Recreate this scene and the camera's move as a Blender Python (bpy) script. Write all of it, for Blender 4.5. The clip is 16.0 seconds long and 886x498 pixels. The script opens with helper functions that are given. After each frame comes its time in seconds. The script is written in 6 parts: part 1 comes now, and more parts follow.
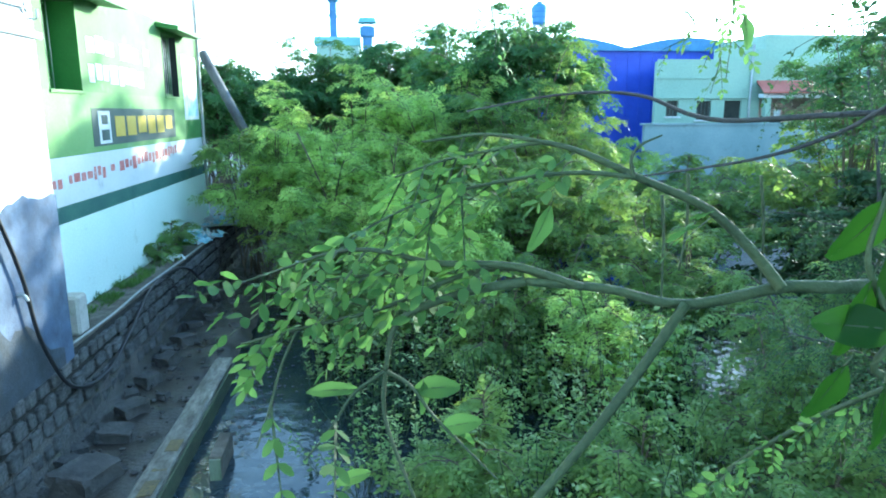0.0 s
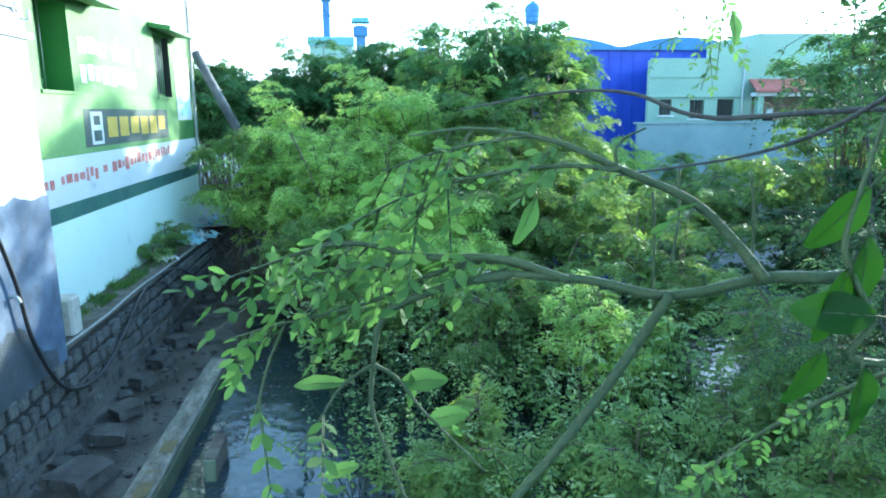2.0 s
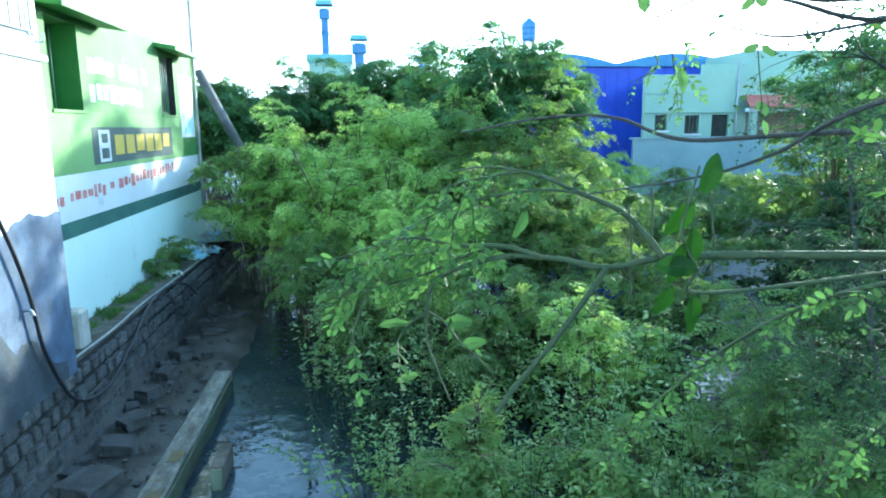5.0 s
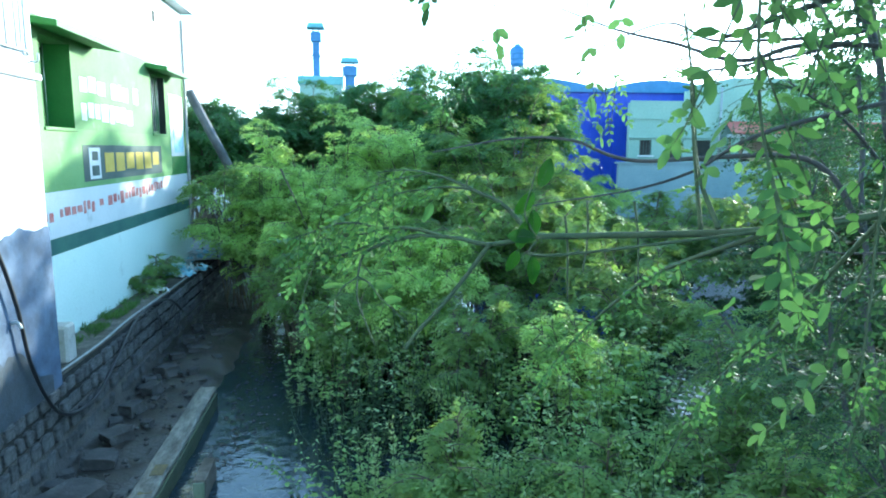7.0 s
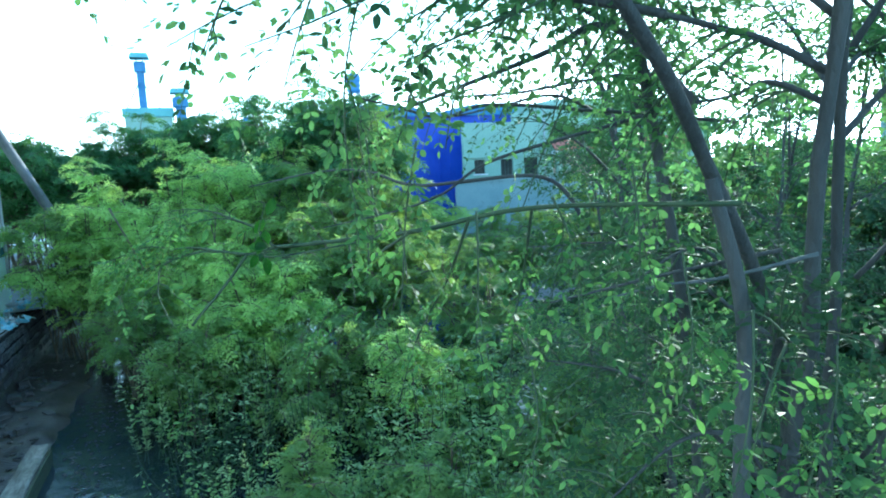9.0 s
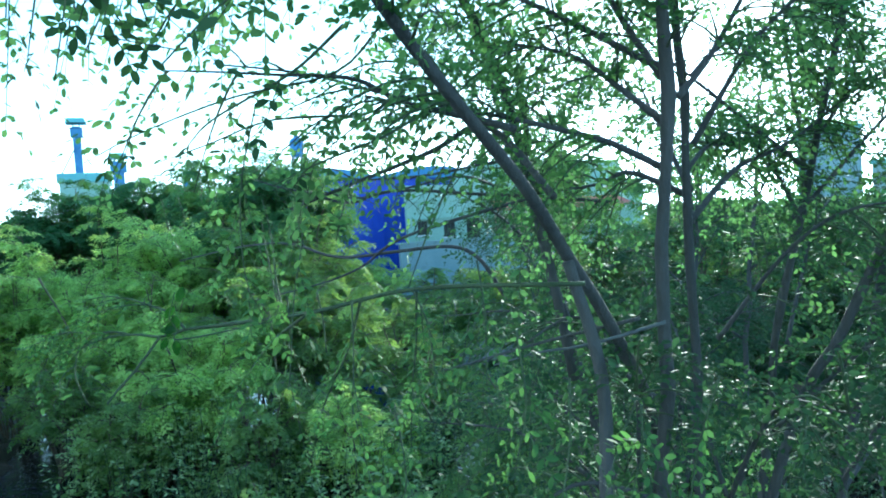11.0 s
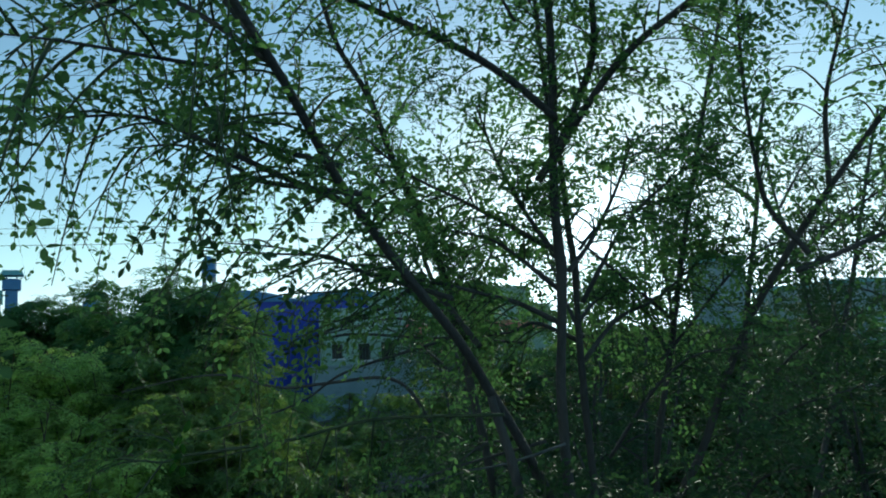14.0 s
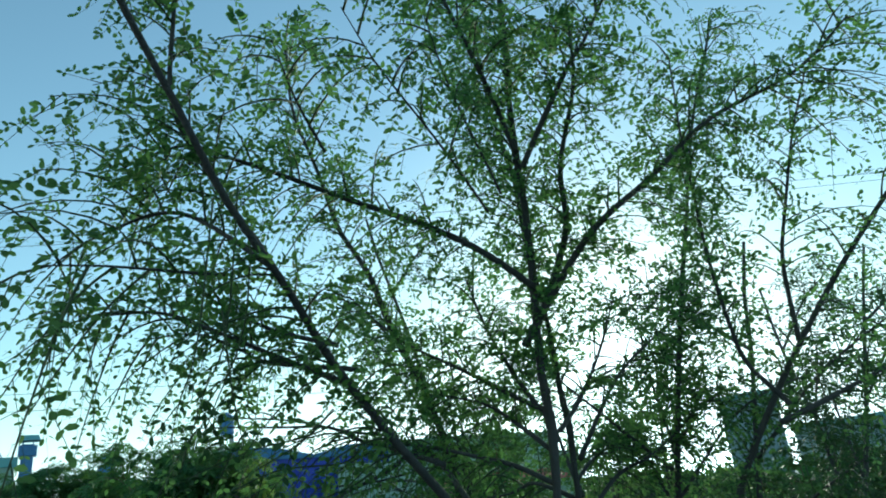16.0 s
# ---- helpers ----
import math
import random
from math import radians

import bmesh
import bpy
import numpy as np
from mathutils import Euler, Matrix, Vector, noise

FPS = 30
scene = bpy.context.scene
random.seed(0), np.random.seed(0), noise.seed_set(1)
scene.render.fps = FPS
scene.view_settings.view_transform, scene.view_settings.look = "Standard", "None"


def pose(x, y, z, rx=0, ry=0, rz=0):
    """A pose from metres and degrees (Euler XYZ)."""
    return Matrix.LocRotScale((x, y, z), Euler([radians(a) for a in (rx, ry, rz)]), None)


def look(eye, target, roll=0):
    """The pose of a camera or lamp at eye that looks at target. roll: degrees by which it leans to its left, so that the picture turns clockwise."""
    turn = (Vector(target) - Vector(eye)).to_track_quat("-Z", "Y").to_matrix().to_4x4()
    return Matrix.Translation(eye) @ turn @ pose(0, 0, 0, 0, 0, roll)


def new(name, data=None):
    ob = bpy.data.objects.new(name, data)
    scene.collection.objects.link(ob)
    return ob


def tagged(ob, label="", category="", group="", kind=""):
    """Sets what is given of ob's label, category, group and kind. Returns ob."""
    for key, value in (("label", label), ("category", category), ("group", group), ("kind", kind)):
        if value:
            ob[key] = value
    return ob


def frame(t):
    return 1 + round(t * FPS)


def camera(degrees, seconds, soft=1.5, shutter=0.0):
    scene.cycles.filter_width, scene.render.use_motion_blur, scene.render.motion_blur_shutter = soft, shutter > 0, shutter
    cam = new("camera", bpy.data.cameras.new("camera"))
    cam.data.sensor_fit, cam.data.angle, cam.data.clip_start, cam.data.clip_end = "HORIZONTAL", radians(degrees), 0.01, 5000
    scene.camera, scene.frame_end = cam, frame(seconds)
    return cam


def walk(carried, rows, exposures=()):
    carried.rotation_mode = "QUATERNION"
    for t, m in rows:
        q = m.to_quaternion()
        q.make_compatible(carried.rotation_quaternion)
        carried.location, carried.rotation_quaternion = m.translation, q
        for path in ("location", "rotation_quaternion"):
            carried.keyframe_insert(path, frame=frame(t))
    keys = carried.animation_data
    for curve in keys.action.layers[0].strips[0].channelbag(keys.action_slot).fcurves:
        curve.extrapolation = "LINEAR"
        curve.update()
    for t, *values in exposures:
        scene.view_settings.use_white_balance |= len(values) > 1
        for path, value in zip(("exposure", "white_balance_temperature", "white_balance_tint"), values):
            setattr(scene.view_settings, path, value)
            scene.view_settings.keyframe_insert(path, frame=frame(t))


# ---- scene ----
cam = camera(66.8, 16.0, soft=1.9)
PATH = [
    (0, (0.036, -0.052, 3.168), (0.232, 1.898, 2.768), -0.2),
    (0.5, (0.040, -0.055, 3.165), (0.242, 1.893, 2.761), -0.3),
    (1, (0.040, -0.055, 3.165), (0.252, 1.894, 2.767), -0.2),
    (1.5, (0.040, -0.055, 3.165), (0.251, 1.893, 2.766), -0.3),
    (2, (0.040, -0.055, 3.165), (0.252, 1.893, 2.764), -0.4),
    (2.5, (0.040, -0.055, 3.165), (0.251, 1.894, 2.767), -0.5),
    (3, (0.040, -0.055, 3.165), (0.260, 1.891, 2.758), -0.2),
    (3.5, (0.040, -0.055, 3.165), (0.253, 1.892, 2.761), -0.2),
    (4, (0.036, -0.085, 3.168), (0.247, 1.865, 2.778), -0.3),
    (4.5, (-0.015, -0.200, 3.191), (0.201, 1.753, 2.816), -0.5),
    (7, (0.039, -0.489, 3.180), (0.292, 1.473, 2.887), 0.1),
    (7.5, (-0.016, -0.679, 3.175), (0.424, 1.250, 2.881), -0.4),
    (8, (-0.067, -0.859, 3.190), (0.513, 1.036, 2.917), -0.9),
    (8.5, (0.034, -0.908, 3.208), (0.700, 0.961, 2.955), -2.2),
    (9, (0.111, -0.966, 3.203), (0.790, 0.901, 2.970), -2.8),
    (9.5, (0.151, -1.041, 3.210), (0.898, 0.801, 2.987), -3.3),
    (12, (0.150, -1.174, 3.268), (0.999, 0.634, 3.376), -4.7),
    (12.5, (0.123, -1.192, 3.277), (0.973, 0.607, 3.478), -4.9),
    (13, (-0.007, -1.295, 3.296), (0.937, 0.448, 3.561), -4.8),
    (13.5, (-0.097, -1.401, 3.296), (0.933, 0.293, 3.560), -3.7),
    (14, (-0.116, -1.497, 3.308), (0.956, 0.168, 3.589), -3.5),
    (14.5, (-0.124, -1.595, 3.307), (0.887, 0.095, 3.656), -3.1),
    (15, (-0.149, -1.654, 3.319), (0.808, 0.045, 3.763), -4.7),
    (15.5, (-0.146, -1.672, 3.337), (0.818, -0.037, 3.969), -5.4),
    (16, (-0.134, -1.684, 3.333), (0.863, -0.097, 4.032), -5.8),
]
EXPOSURES = [(0, 2.95, 5550, -4), (7, 2.75, 5450, -5), (9.5, 2.6, 5150, -10), (11.8, 1.9, 5350, -9), (13, 0.75, 5750, -9), (14.5, 0.25, 5800, -11), (15.5, 0.7, 5950, -16), (16, 0.7, 5950, -16)]
walk(cam, [(t, look(eye, target, roll)) for t, eye, target, roll in PATH],
     EXPOSURES)

# ---- light ----
SUN = Vector((0.701, 0.689, 0.182)).normalized()
ELEV, AZIM = math.asin(SUN.z), math.atan2(SUN.x, SUN.y)
world = bpy.data.worlds.new("sky")
scene.world = world
world.use_nodes = True
wn = world.node_tree
sky = wn.nodes.new("ShaderNodeTexSky")
sky.sky_type, sky.sun_disc = "NISHITA", False
sky.sun_elevation, sky.sun_rotation = ELEV, AZIM
sky.air_density, sky.dust_density, sky.ozone_density = 1.0, 0.2, 1.3
wn.nodes["Background"].inputs["Strength"].default_value = 0.15
# a moist, whitish haze round the low sun in place of a yellow one
split = wn.nodes.new("ShaderNodeSeparateColor")
join = wn.nodes.new("ShaderNodeCombineColor")
wn.links.new(sky.outputs["Color"], split.inputs["Color"])
wn.links.new(split.outputs["Green"], join.inputs["Green"])
for channel, share, limit in (("Red", 0.92, "MINIMUM"), ("Blue", 1.08, "MAXIMUM")):
    part_of_green = wn.nodes.new("ShaderNodeMath")
    part_of_green.operation = "MULTIPLY"
    part_of_green.inputs[1].default_value = share
    bound = wn.nodes.new("ShaderNodeMath")
    bound.operation = limit
    wn.links.new(split.outputs["Green"], part_of_green.inputs[0])
    wn.links.new(part_of_green.outputs[0], bound.inputs[0])
    wn.links.new(split.outputs[channel], bound.inputs[1])
    wn.links.new(bound.outputs[0], join.inputs[channel])
wn.links.new(join.outputs["Color"], wn.nodes["Background"].inputs["Color"])
lamp = bpy.data.lights.new("sun", "SUN")
lamp.energy, lamp.angle, lamp.color = 1.7, radians(1.0), (1.0, 0.9, 0.74)
sun_lamp = new("sun_lamp", lamp)
sun_lamp.matrix_world = look(SUN * 50 + Vector((0, 0, 1.2)), (0, 0, 0))


# ---- materials ----
def shader(name):
    m = bpy.data.materials.new(name)
    m.use_nodes = True
    m.node_tree.nodes.clear()
    out = m.node_tree.nodes.new("ShaderNodeOutputMaterial")
    return m, m.node_tree, out


def node(nt, kind, **values):
    n = nt.nodes.new(kind)
    for key, value in values.items():
        n.inputs[key.replace("_", " ")].default_value = value
    return n


def ramp_between(nt, fac, a, b):
    mix = nt.nodes.new("ShaderNodeMix")
    mix.data_type = "RGBA"
    mix.inputs[6].default_value, mix.inputs[7].default_value = (*a, 1), (*b, 1)
    nt.links.new(fac, mix.inputs[0])
    return mix.outputs[2]


def stretch(nt, value, low, high):
    m = nt.nodes.new("ShaderNodeMapRange")
    m.inputs[1].default_value, m.inputs[2].default_value = low, high
    nt.links.new(value, m.inputs[0])
    return m.outputs[0]


def surface(name, a, b, dirt=None, rough=0.8, scale=1.5, fine=30.0, dirt_amount=0.5, bump=0.3, metal=0.0, each=0.0, long=(1, 1, 1)):
    """Two tones blended by a coarse noise, stained with dirt by a middle one, with a fine relief."""
    m, nt, out = shader(name)
    co = nt.nodes.new("ShaderNodeTexCoord")
    mp = node(nt, "ShaderNodeMapping", Scale=long)
    nt.links.new(co.outputs["Object"], mp.inputs[0])
    n1 = node(nt, "ShaderNodeTexNoise", Scale=scale, Detail=6.0, Roughness=0.6)
    n2 = node(nt, "ShaderNodeTexNoise", Scale=fine, Detail=4.0, Roughness=0.6)
    n3 = node(nt, "ShaderNodeTexNoise", Scale=scale * 2.7, Detail=8.0, Roughness=0.7)
    for n in (n1, n2, n3):
        nt.links.new(mp.outputs[0], n.inputs["Vector"])
    colour = ramp_between(nt, stretch(nt, n1.outputs[0], 0.35, 0.65), a, b)
    if dirt:
        mix = nt.nodes.new("ShaderNodeMix")
        mix.data_type = "RGBA"
        mix.inputs[7].default_value = (*dirt, 1)
        s = stretch(nt, n3.outputs[0], 0.72 - 0.3 * dirt_amount, 0.8)
        nt.links.new(s, mix.inputs[0])
        nt.links.new(colour, mix.inputs[6])
        colour = mix.outputs[2]
    hue = node(nt, "ShaderNodeHueSaturation")
    nt.links.new(colour, hue.inputs["Color"])
    grain = nt.nodes.new("ShaderNodeMapRange")
    grain.inputs[3].default_value, grain.inputs[4].default_value = 0.82, 1.18
    nt.links.new(n2.outputs[0], grain.inputs[0])
    value = grain.outputs[0]
    if each:
        info = nt.nodes.new("ShaderNodeObjectInfo")
        rnd = nt.nodes.new("ShaderNodeMapRange")
        rnd.inputs[3].default_value, rnd.inputs[4].default_value = 1 - each, 1 + each
        nt.links.new(info.outputs["Random"], rnd.inputs[0])
        mul = nt.nodes.new("ShaderNodeMath")
        mul.operation = "MULTIPLY"
        nt.links.new(value, mul.inputs[0])
        nt.links.new(rnd.outputs[0], mul.inputs[1])
        value = mul.outputs[0]
    nt.links.new(value, hue.inputs["Value"])
    p = node(nt, "ShaderNodeBsdfPrincipled", Roughness=rough, Metallic=metal)
    nt.links.new(hue.outputs[0], p.inputs["Base Color"])
    bp = node(nt, "ShaderNodeBump", Strength=bump, Distance=0.02)
    nt.links.new(n2.outputs[0], bp.inputs["Height"])
    nt.links.new(bp.outputs[0], p.inputs["Normal"])
    nt.links.new(p.outputs[0], out.inputs[0])
    return m


def leafage(name, dark, light, glow, rough=0.45, through_share=0.45):
    """Leaves: a waxy face and light shining through, each leaflet a little different."""
    m, nt, out = shader(name)
    geo = nt.nodes.new("ShaderNodeNewGeometry")
    co = nt.nodes.new("ShaderNodeTexCoord")
    n1 = node(nt, "ShaderNodeTexNoise", Scale=2.2, Detail=3.0)
    nt.links.new(co.outputs["Object"], n1.inputs["Vector"])
    add = nt.nodes.new("ShaderNodeMath")
    add.operation = "ADD"
    half = nt.nodes.new("ShaderNodeMath")
    half.operation = "MULTIPLY"
    half.inputs[1].default_value = 0.55
    nt.links.new(geo.outputs["Random Per Island"], half.inputs[0])
    nt.links.new(half.outputs[0], add.inputs[0])
    nt.links.new(stretch(nt, n1.outputs[0], 0.36, 0.78), add.inputs[1])
    colour = ramp_between(nt, add.outputs[0], dark, light)
    shine = ramp_between(nt, add.outputs[0], tuple(0.6 * v for v in glow), glow)
    p = node(nt, "ShaderNodeBsdfPrincipled", Roughness=rough, Specular_IOR_Level=0.2)
    t = nt.nodes.new("ShaderNodeBsdfTranslucent")
    nt.links.new(colour, p.inputs["Base Color"])
    nt.links.new(shine, t.inputs["Color"])
    mix = nt.nodes.new("ShaderNodeMixShader")
    mix.inputs[0].default_value = through_share
    nt.links.new(p.outputs[0], mix.inputs[1])
    nt.links.new(t.outputs[0], mix.inputs[2])
    nt.links.new(mix.outputs[0], out.inputs[0])
    return m


def glowing(name, colour, strength):
    m, nt, out = shader(name)
    e = node(nt, "ShaderNodeEmission", Color=(*colour, 1), Strength=strength)
    nt.links.new(e.outputs[0], out.inputs[0])
    return m


def watery(name):
    m, nt, out = shader(name)
    co = nt.nodes.new("ShaderNodeTexCoord")
    n1 = node(nt, "ShaderNodeTexNoise", Scale=4.0, Detail=4.0)
    n2 = node(nt, "ShaderNodeTexNoise", Scale=0.9, Detail=8.0, Roughness=0.7)
    nt.links.new(co.outputs["Object"], n1.inputs["Vector"])
    nt.links.new(co.outputs["Object"], n2.inputs["Vector"])
    colour = ramp_between(nt, stretch(nt, n2.outputs[0], 0.45, 0.62), (0.015, 0.026, 0.037), (0.034, 0.047, 0.054))
    p = node(nt, "ShaderNodeBsdfPrincipled", Roughness=0.06, IOR=1.5)
    nt.links.new(colour, p.inputs["Base Color"])
    nt.links.new(stretch(nt, n2.outputs[0], 0.5, 4.0), p.inputs["Roughness"])
    bp = node(nt, "ShaderNodeBump", Strength=0.3, Distance=0.05)
    nt.links.new(n1.outputs[0], bp.inputs["Height"])
    nt.links.new(bp.outputs[0], p.inputs["Normal"])
    nt.links.new(p.outputs[0], out.inputs[0])
    return m


M_WHITE = surface("white_limewash", (0.64, 0.66, 0.68), (0.56, 0.59, 0.62), (0.36, 0.39, 0.4), 0.85, 0.8, 40, 0.35, 0.25)
M_SHADED_DADO = surface("shaded_blue_grey_wash", (0.07, 0.105, 0.18), (0.12, 0.17, 0.26), (0.035, 0.045, 0.065), 0.85, 1.3, 40, 1.0, 0.35)
M_DARK_FOOT = surface("dark_plaster", (0.035, 0.046, 0.06), (0.06, 0.08, 0.11), (0.03, 0.035, 0.035), 0.85, 2.4, 40, 1.0, 0.4)
M_GREEN = surface("green_wall_paint", (0.14, 0.28, 0.09), (0.19, 0.33, 0.13), (0.28, 0.4, 0.23), 0.8, 0.7, 35, 0.5, 0.2)
M_PALE = surface("pale_green_paint", (0.12, 0.235, 0.08), (0.155, 0.275, 0.11), (0.23, 0.34, 0.19), 0.8, 0.9, 35, 0.5, 0.2)
M_DEEP = surface("deep_green_paint", (0.03, 0.14, 0.02), (0.045, 0.18, 0.03), (0.07, 0.18, 0.06), 0.6, 2, 30, 0.3, 0.15)
M_BAND = surface("dark_green_band", (0.03, 0.1, 0.09), (0.05, 0.14, 0.11), (0.2, 0.28, 0.25), 0.8, 2, 30, 0.4, 0.2)
M_AQUA = surface("pale_aqua_paint", (0.62, 0.76, 0.73), (0.68, 0.8, 0.77), (0.45, 0.55, 0.5), 0.8, 0.8, 30, 0.4, 0.25)
M_SIGN = surface("grey_sign_paint", (0.06, 0.085, 0.08), (0.09, 0.12, 0.11), (0.13, 0.18, 0.14), 0.8, 2, 30, 0.4, 0.1)
M_YELLOW = surface("yellow_paint", (0.5, 0.36, 0.06), (0.56, 0.42, 0.1), (0.6, 0.55, 0.25), 0.8, 4, 40, 0.4, 0.1)
M_RED = surface("faded_red_paint", (0.4, 0.1, 0.09), (0.5, 0.22, 0.2), (0.7, 0.6, 0.58), 0.8, 5, 40, 0.6, 0.1)
M_GLASS = surface("dusty_window_glass", (0.05, 0.07, 0.07), (0.09, 0.11, 0.11), None, 0.25, 3, 30, 0, 0.05)
M_DARK = surface("dark_interior", (0.015, 0.02, 0.018), (0.03, 0.035, 0.03), None, 0.9, 3, 30, 0, 0.05)
M_METAL = surface("grey_painted_metal", (0.3, 0.33, 0.34), (0.4, 0.43, 0.44), (0.2, 0.16, 0.13), 0.5, 4, 60, 0.3, 0.1, 0.4)
M_STONE = surface("rough_granite", (0.058, 0.061, 0.064), (0.145, 0.148, 0.15), (0.04, 0.05, 0.035), 0.9, 5, 45, 0.5, 0.9, 0, 0.25)
M_MORTAR = surface("dark_mortar", (0.012, 0.013, 0.013), (0.03, 0.03, 0.028), (0.04, 0.05, 0.03), 0.95, 5, 50, 0.4, 0.6)
M_CONCRETE = surface("weathered_concrete", (0.36, 0.36, 0.33), (0.46, 0.45, 0.42), (0.2, 0.21, 0.17), 0.9, 2.5, 45, 0.6, 0.5)
M_KERB = surface("muddy_concrete", (0.07, 0.06, 0.045), (0.17, 0.155, 0.13), (0.03, 0.026, 0.02), 0.9, 3, 40, 1.1, 0.8)
M_COPING = surface("worn_coping", (0.1, 0.095, 0.075), (0.3, 0.29, 0.25), (0.045, 0.04, 0.03), 0.9, 6, 40, 1.0, 0.8, 0, 0, (1, 0.35, 1))
M_OLDGREEN = surface("flaking_green_paint", (0.045, 0.075, 0.035), (0.08, 0.1, 0.055), (0.03, 0.026, 0.02), 0.85, 5, 40, 1.2, 0.7)
M_FLAKED = surface("flaked_white_green_paint", (0.19, 0.23, 0.18), (0.08, 0.13, 0.06), (0.06, 0.06, 0.045), 0.85, 4, 40, 0.8, 0.5, 0, 0, (1, 1, 0.4))
M_WEATHERED = surface("weathered_concrete", (0.085, 0.088, 0.1), (0.15, 0.155, 0.17), (0.05, 0.055, 0.05), 0.9, 3, 45, 0.5, 0.5)
M_MUD = surface("wet_mud", (0.026, 0.023, 0.02), (0.06, 0.054, 0.046), (0.02, 0.023, 0.02), 0.36, 1.6, 25, 0.5, 0.9)
M_ROCK = surface("grey_rock", (0.04, 0.04, 0.04), (0.085, 0.082, 0.078), (0.025, 0.025, 0.02), 0.9, 4, 30, 0.5, 0.8, 0, 0.2)
M_CABLE = surface("black_cable", (0.012, 0.013, 0.015), (0.025, 0.026, 0.03), None, 0.5, 8, 60, 0, 0.1)
M_OCHRE = surface("worn_yellow_paint", (0.2, 0.155, 0.05), (0.13, 0.11, 0.06), (0.05, 0.045, 0.03), 0.85, 11, 40, 1.4, 0.4)
M_PIPE = surface("pale_plastic_pipe", (0.26, 0.27, 0.26), (0.34, 0.34, 0.33), (0.16, 0.16, 0.14), 0.5, 5, 40, 0.4, 0.1)
M_TIN = surface("corrugated_tin", (0.32, 0.36, 0.38), (0.45, 0.48, 0.5), (0.2, 0.14, 0.1), 0.5, 3, 40, 0.5, 0.3, 0.3)
M_RAG = surface("blue_plastic_sheet", (0.2, 0.45, 0.6), (0.45, 0.65, 0.75), (0.5, 0.5, 0.48), 0.5, 6, 30, 0.4, 0.3)
M_BLUE = surface("blue_sheet_metal", (0.02, 0.045, 0.4), (0.035, 0.07, 0.5), (0.06, 0.08, 0.3), 0.5, 1, 12, 0.3, 0.1)
M_MINT = surface("mint_wall_paint", (0.25, 0.37, 0.31), (0.3, 0.42, 0.35), (0.21, 0.3, 0.26), 0.8, 0.5, 12, 0.4, 0.1)
M_TILE = surface("red_roof_tiles", (0.32, 0.09, 0.07), (0.4, 0.13, 0.1), (0.2, 0.08, 0.07), 0.8, 2, 20, 0.4, 0.2, 0, 0.15)
M_PINK = surface("dusty_pink_wall", (0.5, 0.36, 0.33), (0.56, 0.42, 0.38), (0.36, 0.3, 0.28), 0.85, 1, 15, 0.4, 0.1)
M_BLUEGREY = surface("blue_grey_plaster", (0.2, 0.28, 0.3), (0.26, 0.34, 0.36), (0.15, 0.2, 0.2), 0.85, 0.6, 15, 0.5, 0.2)
M_STEEL = surface("blue_painted_steel", (0.05, 0.16, 0.34), (0.07, 0.2, 0.4), (0.14, 0.16, 0.2), 0.5, 1, 8, 0.3, 0.1)
M_TEAL = surface("teal_roof_block", (0.16, 0.36, 0.38), (0.2, 0.42, 0.42), (0.3, 0.36, 0.36), 0.8, 0.4, 6, 0.4, 0.1)
M_BARK = surface("smooth_grey_bark", (0.034, 0.038, 0.038), (0.065, 0.07, 0.07), (0.022, 0.03, 0.02), 0.85, 6, 60, 0.4, 0.6, 0, 0, (1, 1, 0.35))
M_TWIG = surface("green_bark", (0.026, 0.05, 0.02), (0.05, 0.08, 0.032), (0.042, 0.042, 0.024), 0.7, 14, 90, 0.3, 0.3)
M_DEADWOOD = surface("bleached_deadwood", (0.06, 0.075, 0.08), (0.1, 0.115, 0.12), (0.08, 0.1, 0.09), 0.85, 9, 70, 0.5, 0.4)
M_STEM = surface("thorny_brown_stem", (0.09, 0.075, 0.05), (0.14, 0.12, 0.08), None, 0.85, 6, 40, 0, 0.3)
M_WATER = watery("murky_water")
L_MORINGA = leafage("drumstick_leaves", (0.034, 0.082, 0.032), (0.08, 0.15, 0.06), (0.2, 0.4, 0.11), 0.6, 0.5)
# same drumstick leaf, darkened: the shade on low and hanging leaves is in its colour
L_SHADED_MORINGA = leafage("shade_toned_drumstick_leaves", (0.023, 0.06, 0.027), (0.055, 0.108, 0.046), (0.06, 0.13, 0.042), 0.6, 0.4)
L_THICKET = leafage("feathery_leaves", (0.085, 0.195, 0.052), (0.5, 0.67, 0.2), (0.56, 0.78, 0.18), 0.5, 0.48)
L_BACK = leafage("dark_thorn_leaves", (0.036, 0.1, 0.042), (0.1, 0.2, 0.075), (0.17, 0.34, 0.075), 0.6, 0.35)
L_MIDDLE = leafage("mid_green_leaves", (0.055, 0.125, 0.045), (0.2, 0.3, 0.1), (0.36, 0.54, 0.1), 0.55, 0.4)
L_PALE = leafage("pale_tip_leaves", (0.12, 0.21, 0.08), (0.36, 0.46, 0.24), (0.45, 0.62, 0.16), 0.6, 0.4)
L_BROAD = leafage("broad_weed_leaves", (0.07, 0.14, 0.04), (0.3, 0.43, 0.13), (0.4, 0.62, 0.1), 0.6, 0.4)
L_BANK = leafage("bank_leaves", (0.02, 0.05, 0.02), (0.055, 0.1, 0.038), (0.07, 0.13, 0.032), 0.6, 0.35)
L_WEED = leafage("water_weed_leaves", (0.075, 0.16, 0.05), (0.25, 0.38, 0.12), (0.3, 0.52, 0.1), 0.5, 0.35)
L_GRASS = leafage("grass_blades", (0.05, 0.11, 0.03), (0.1, 0.18, 0.05), (0.18, 0.3, 0.05), 0.5, 0.3)
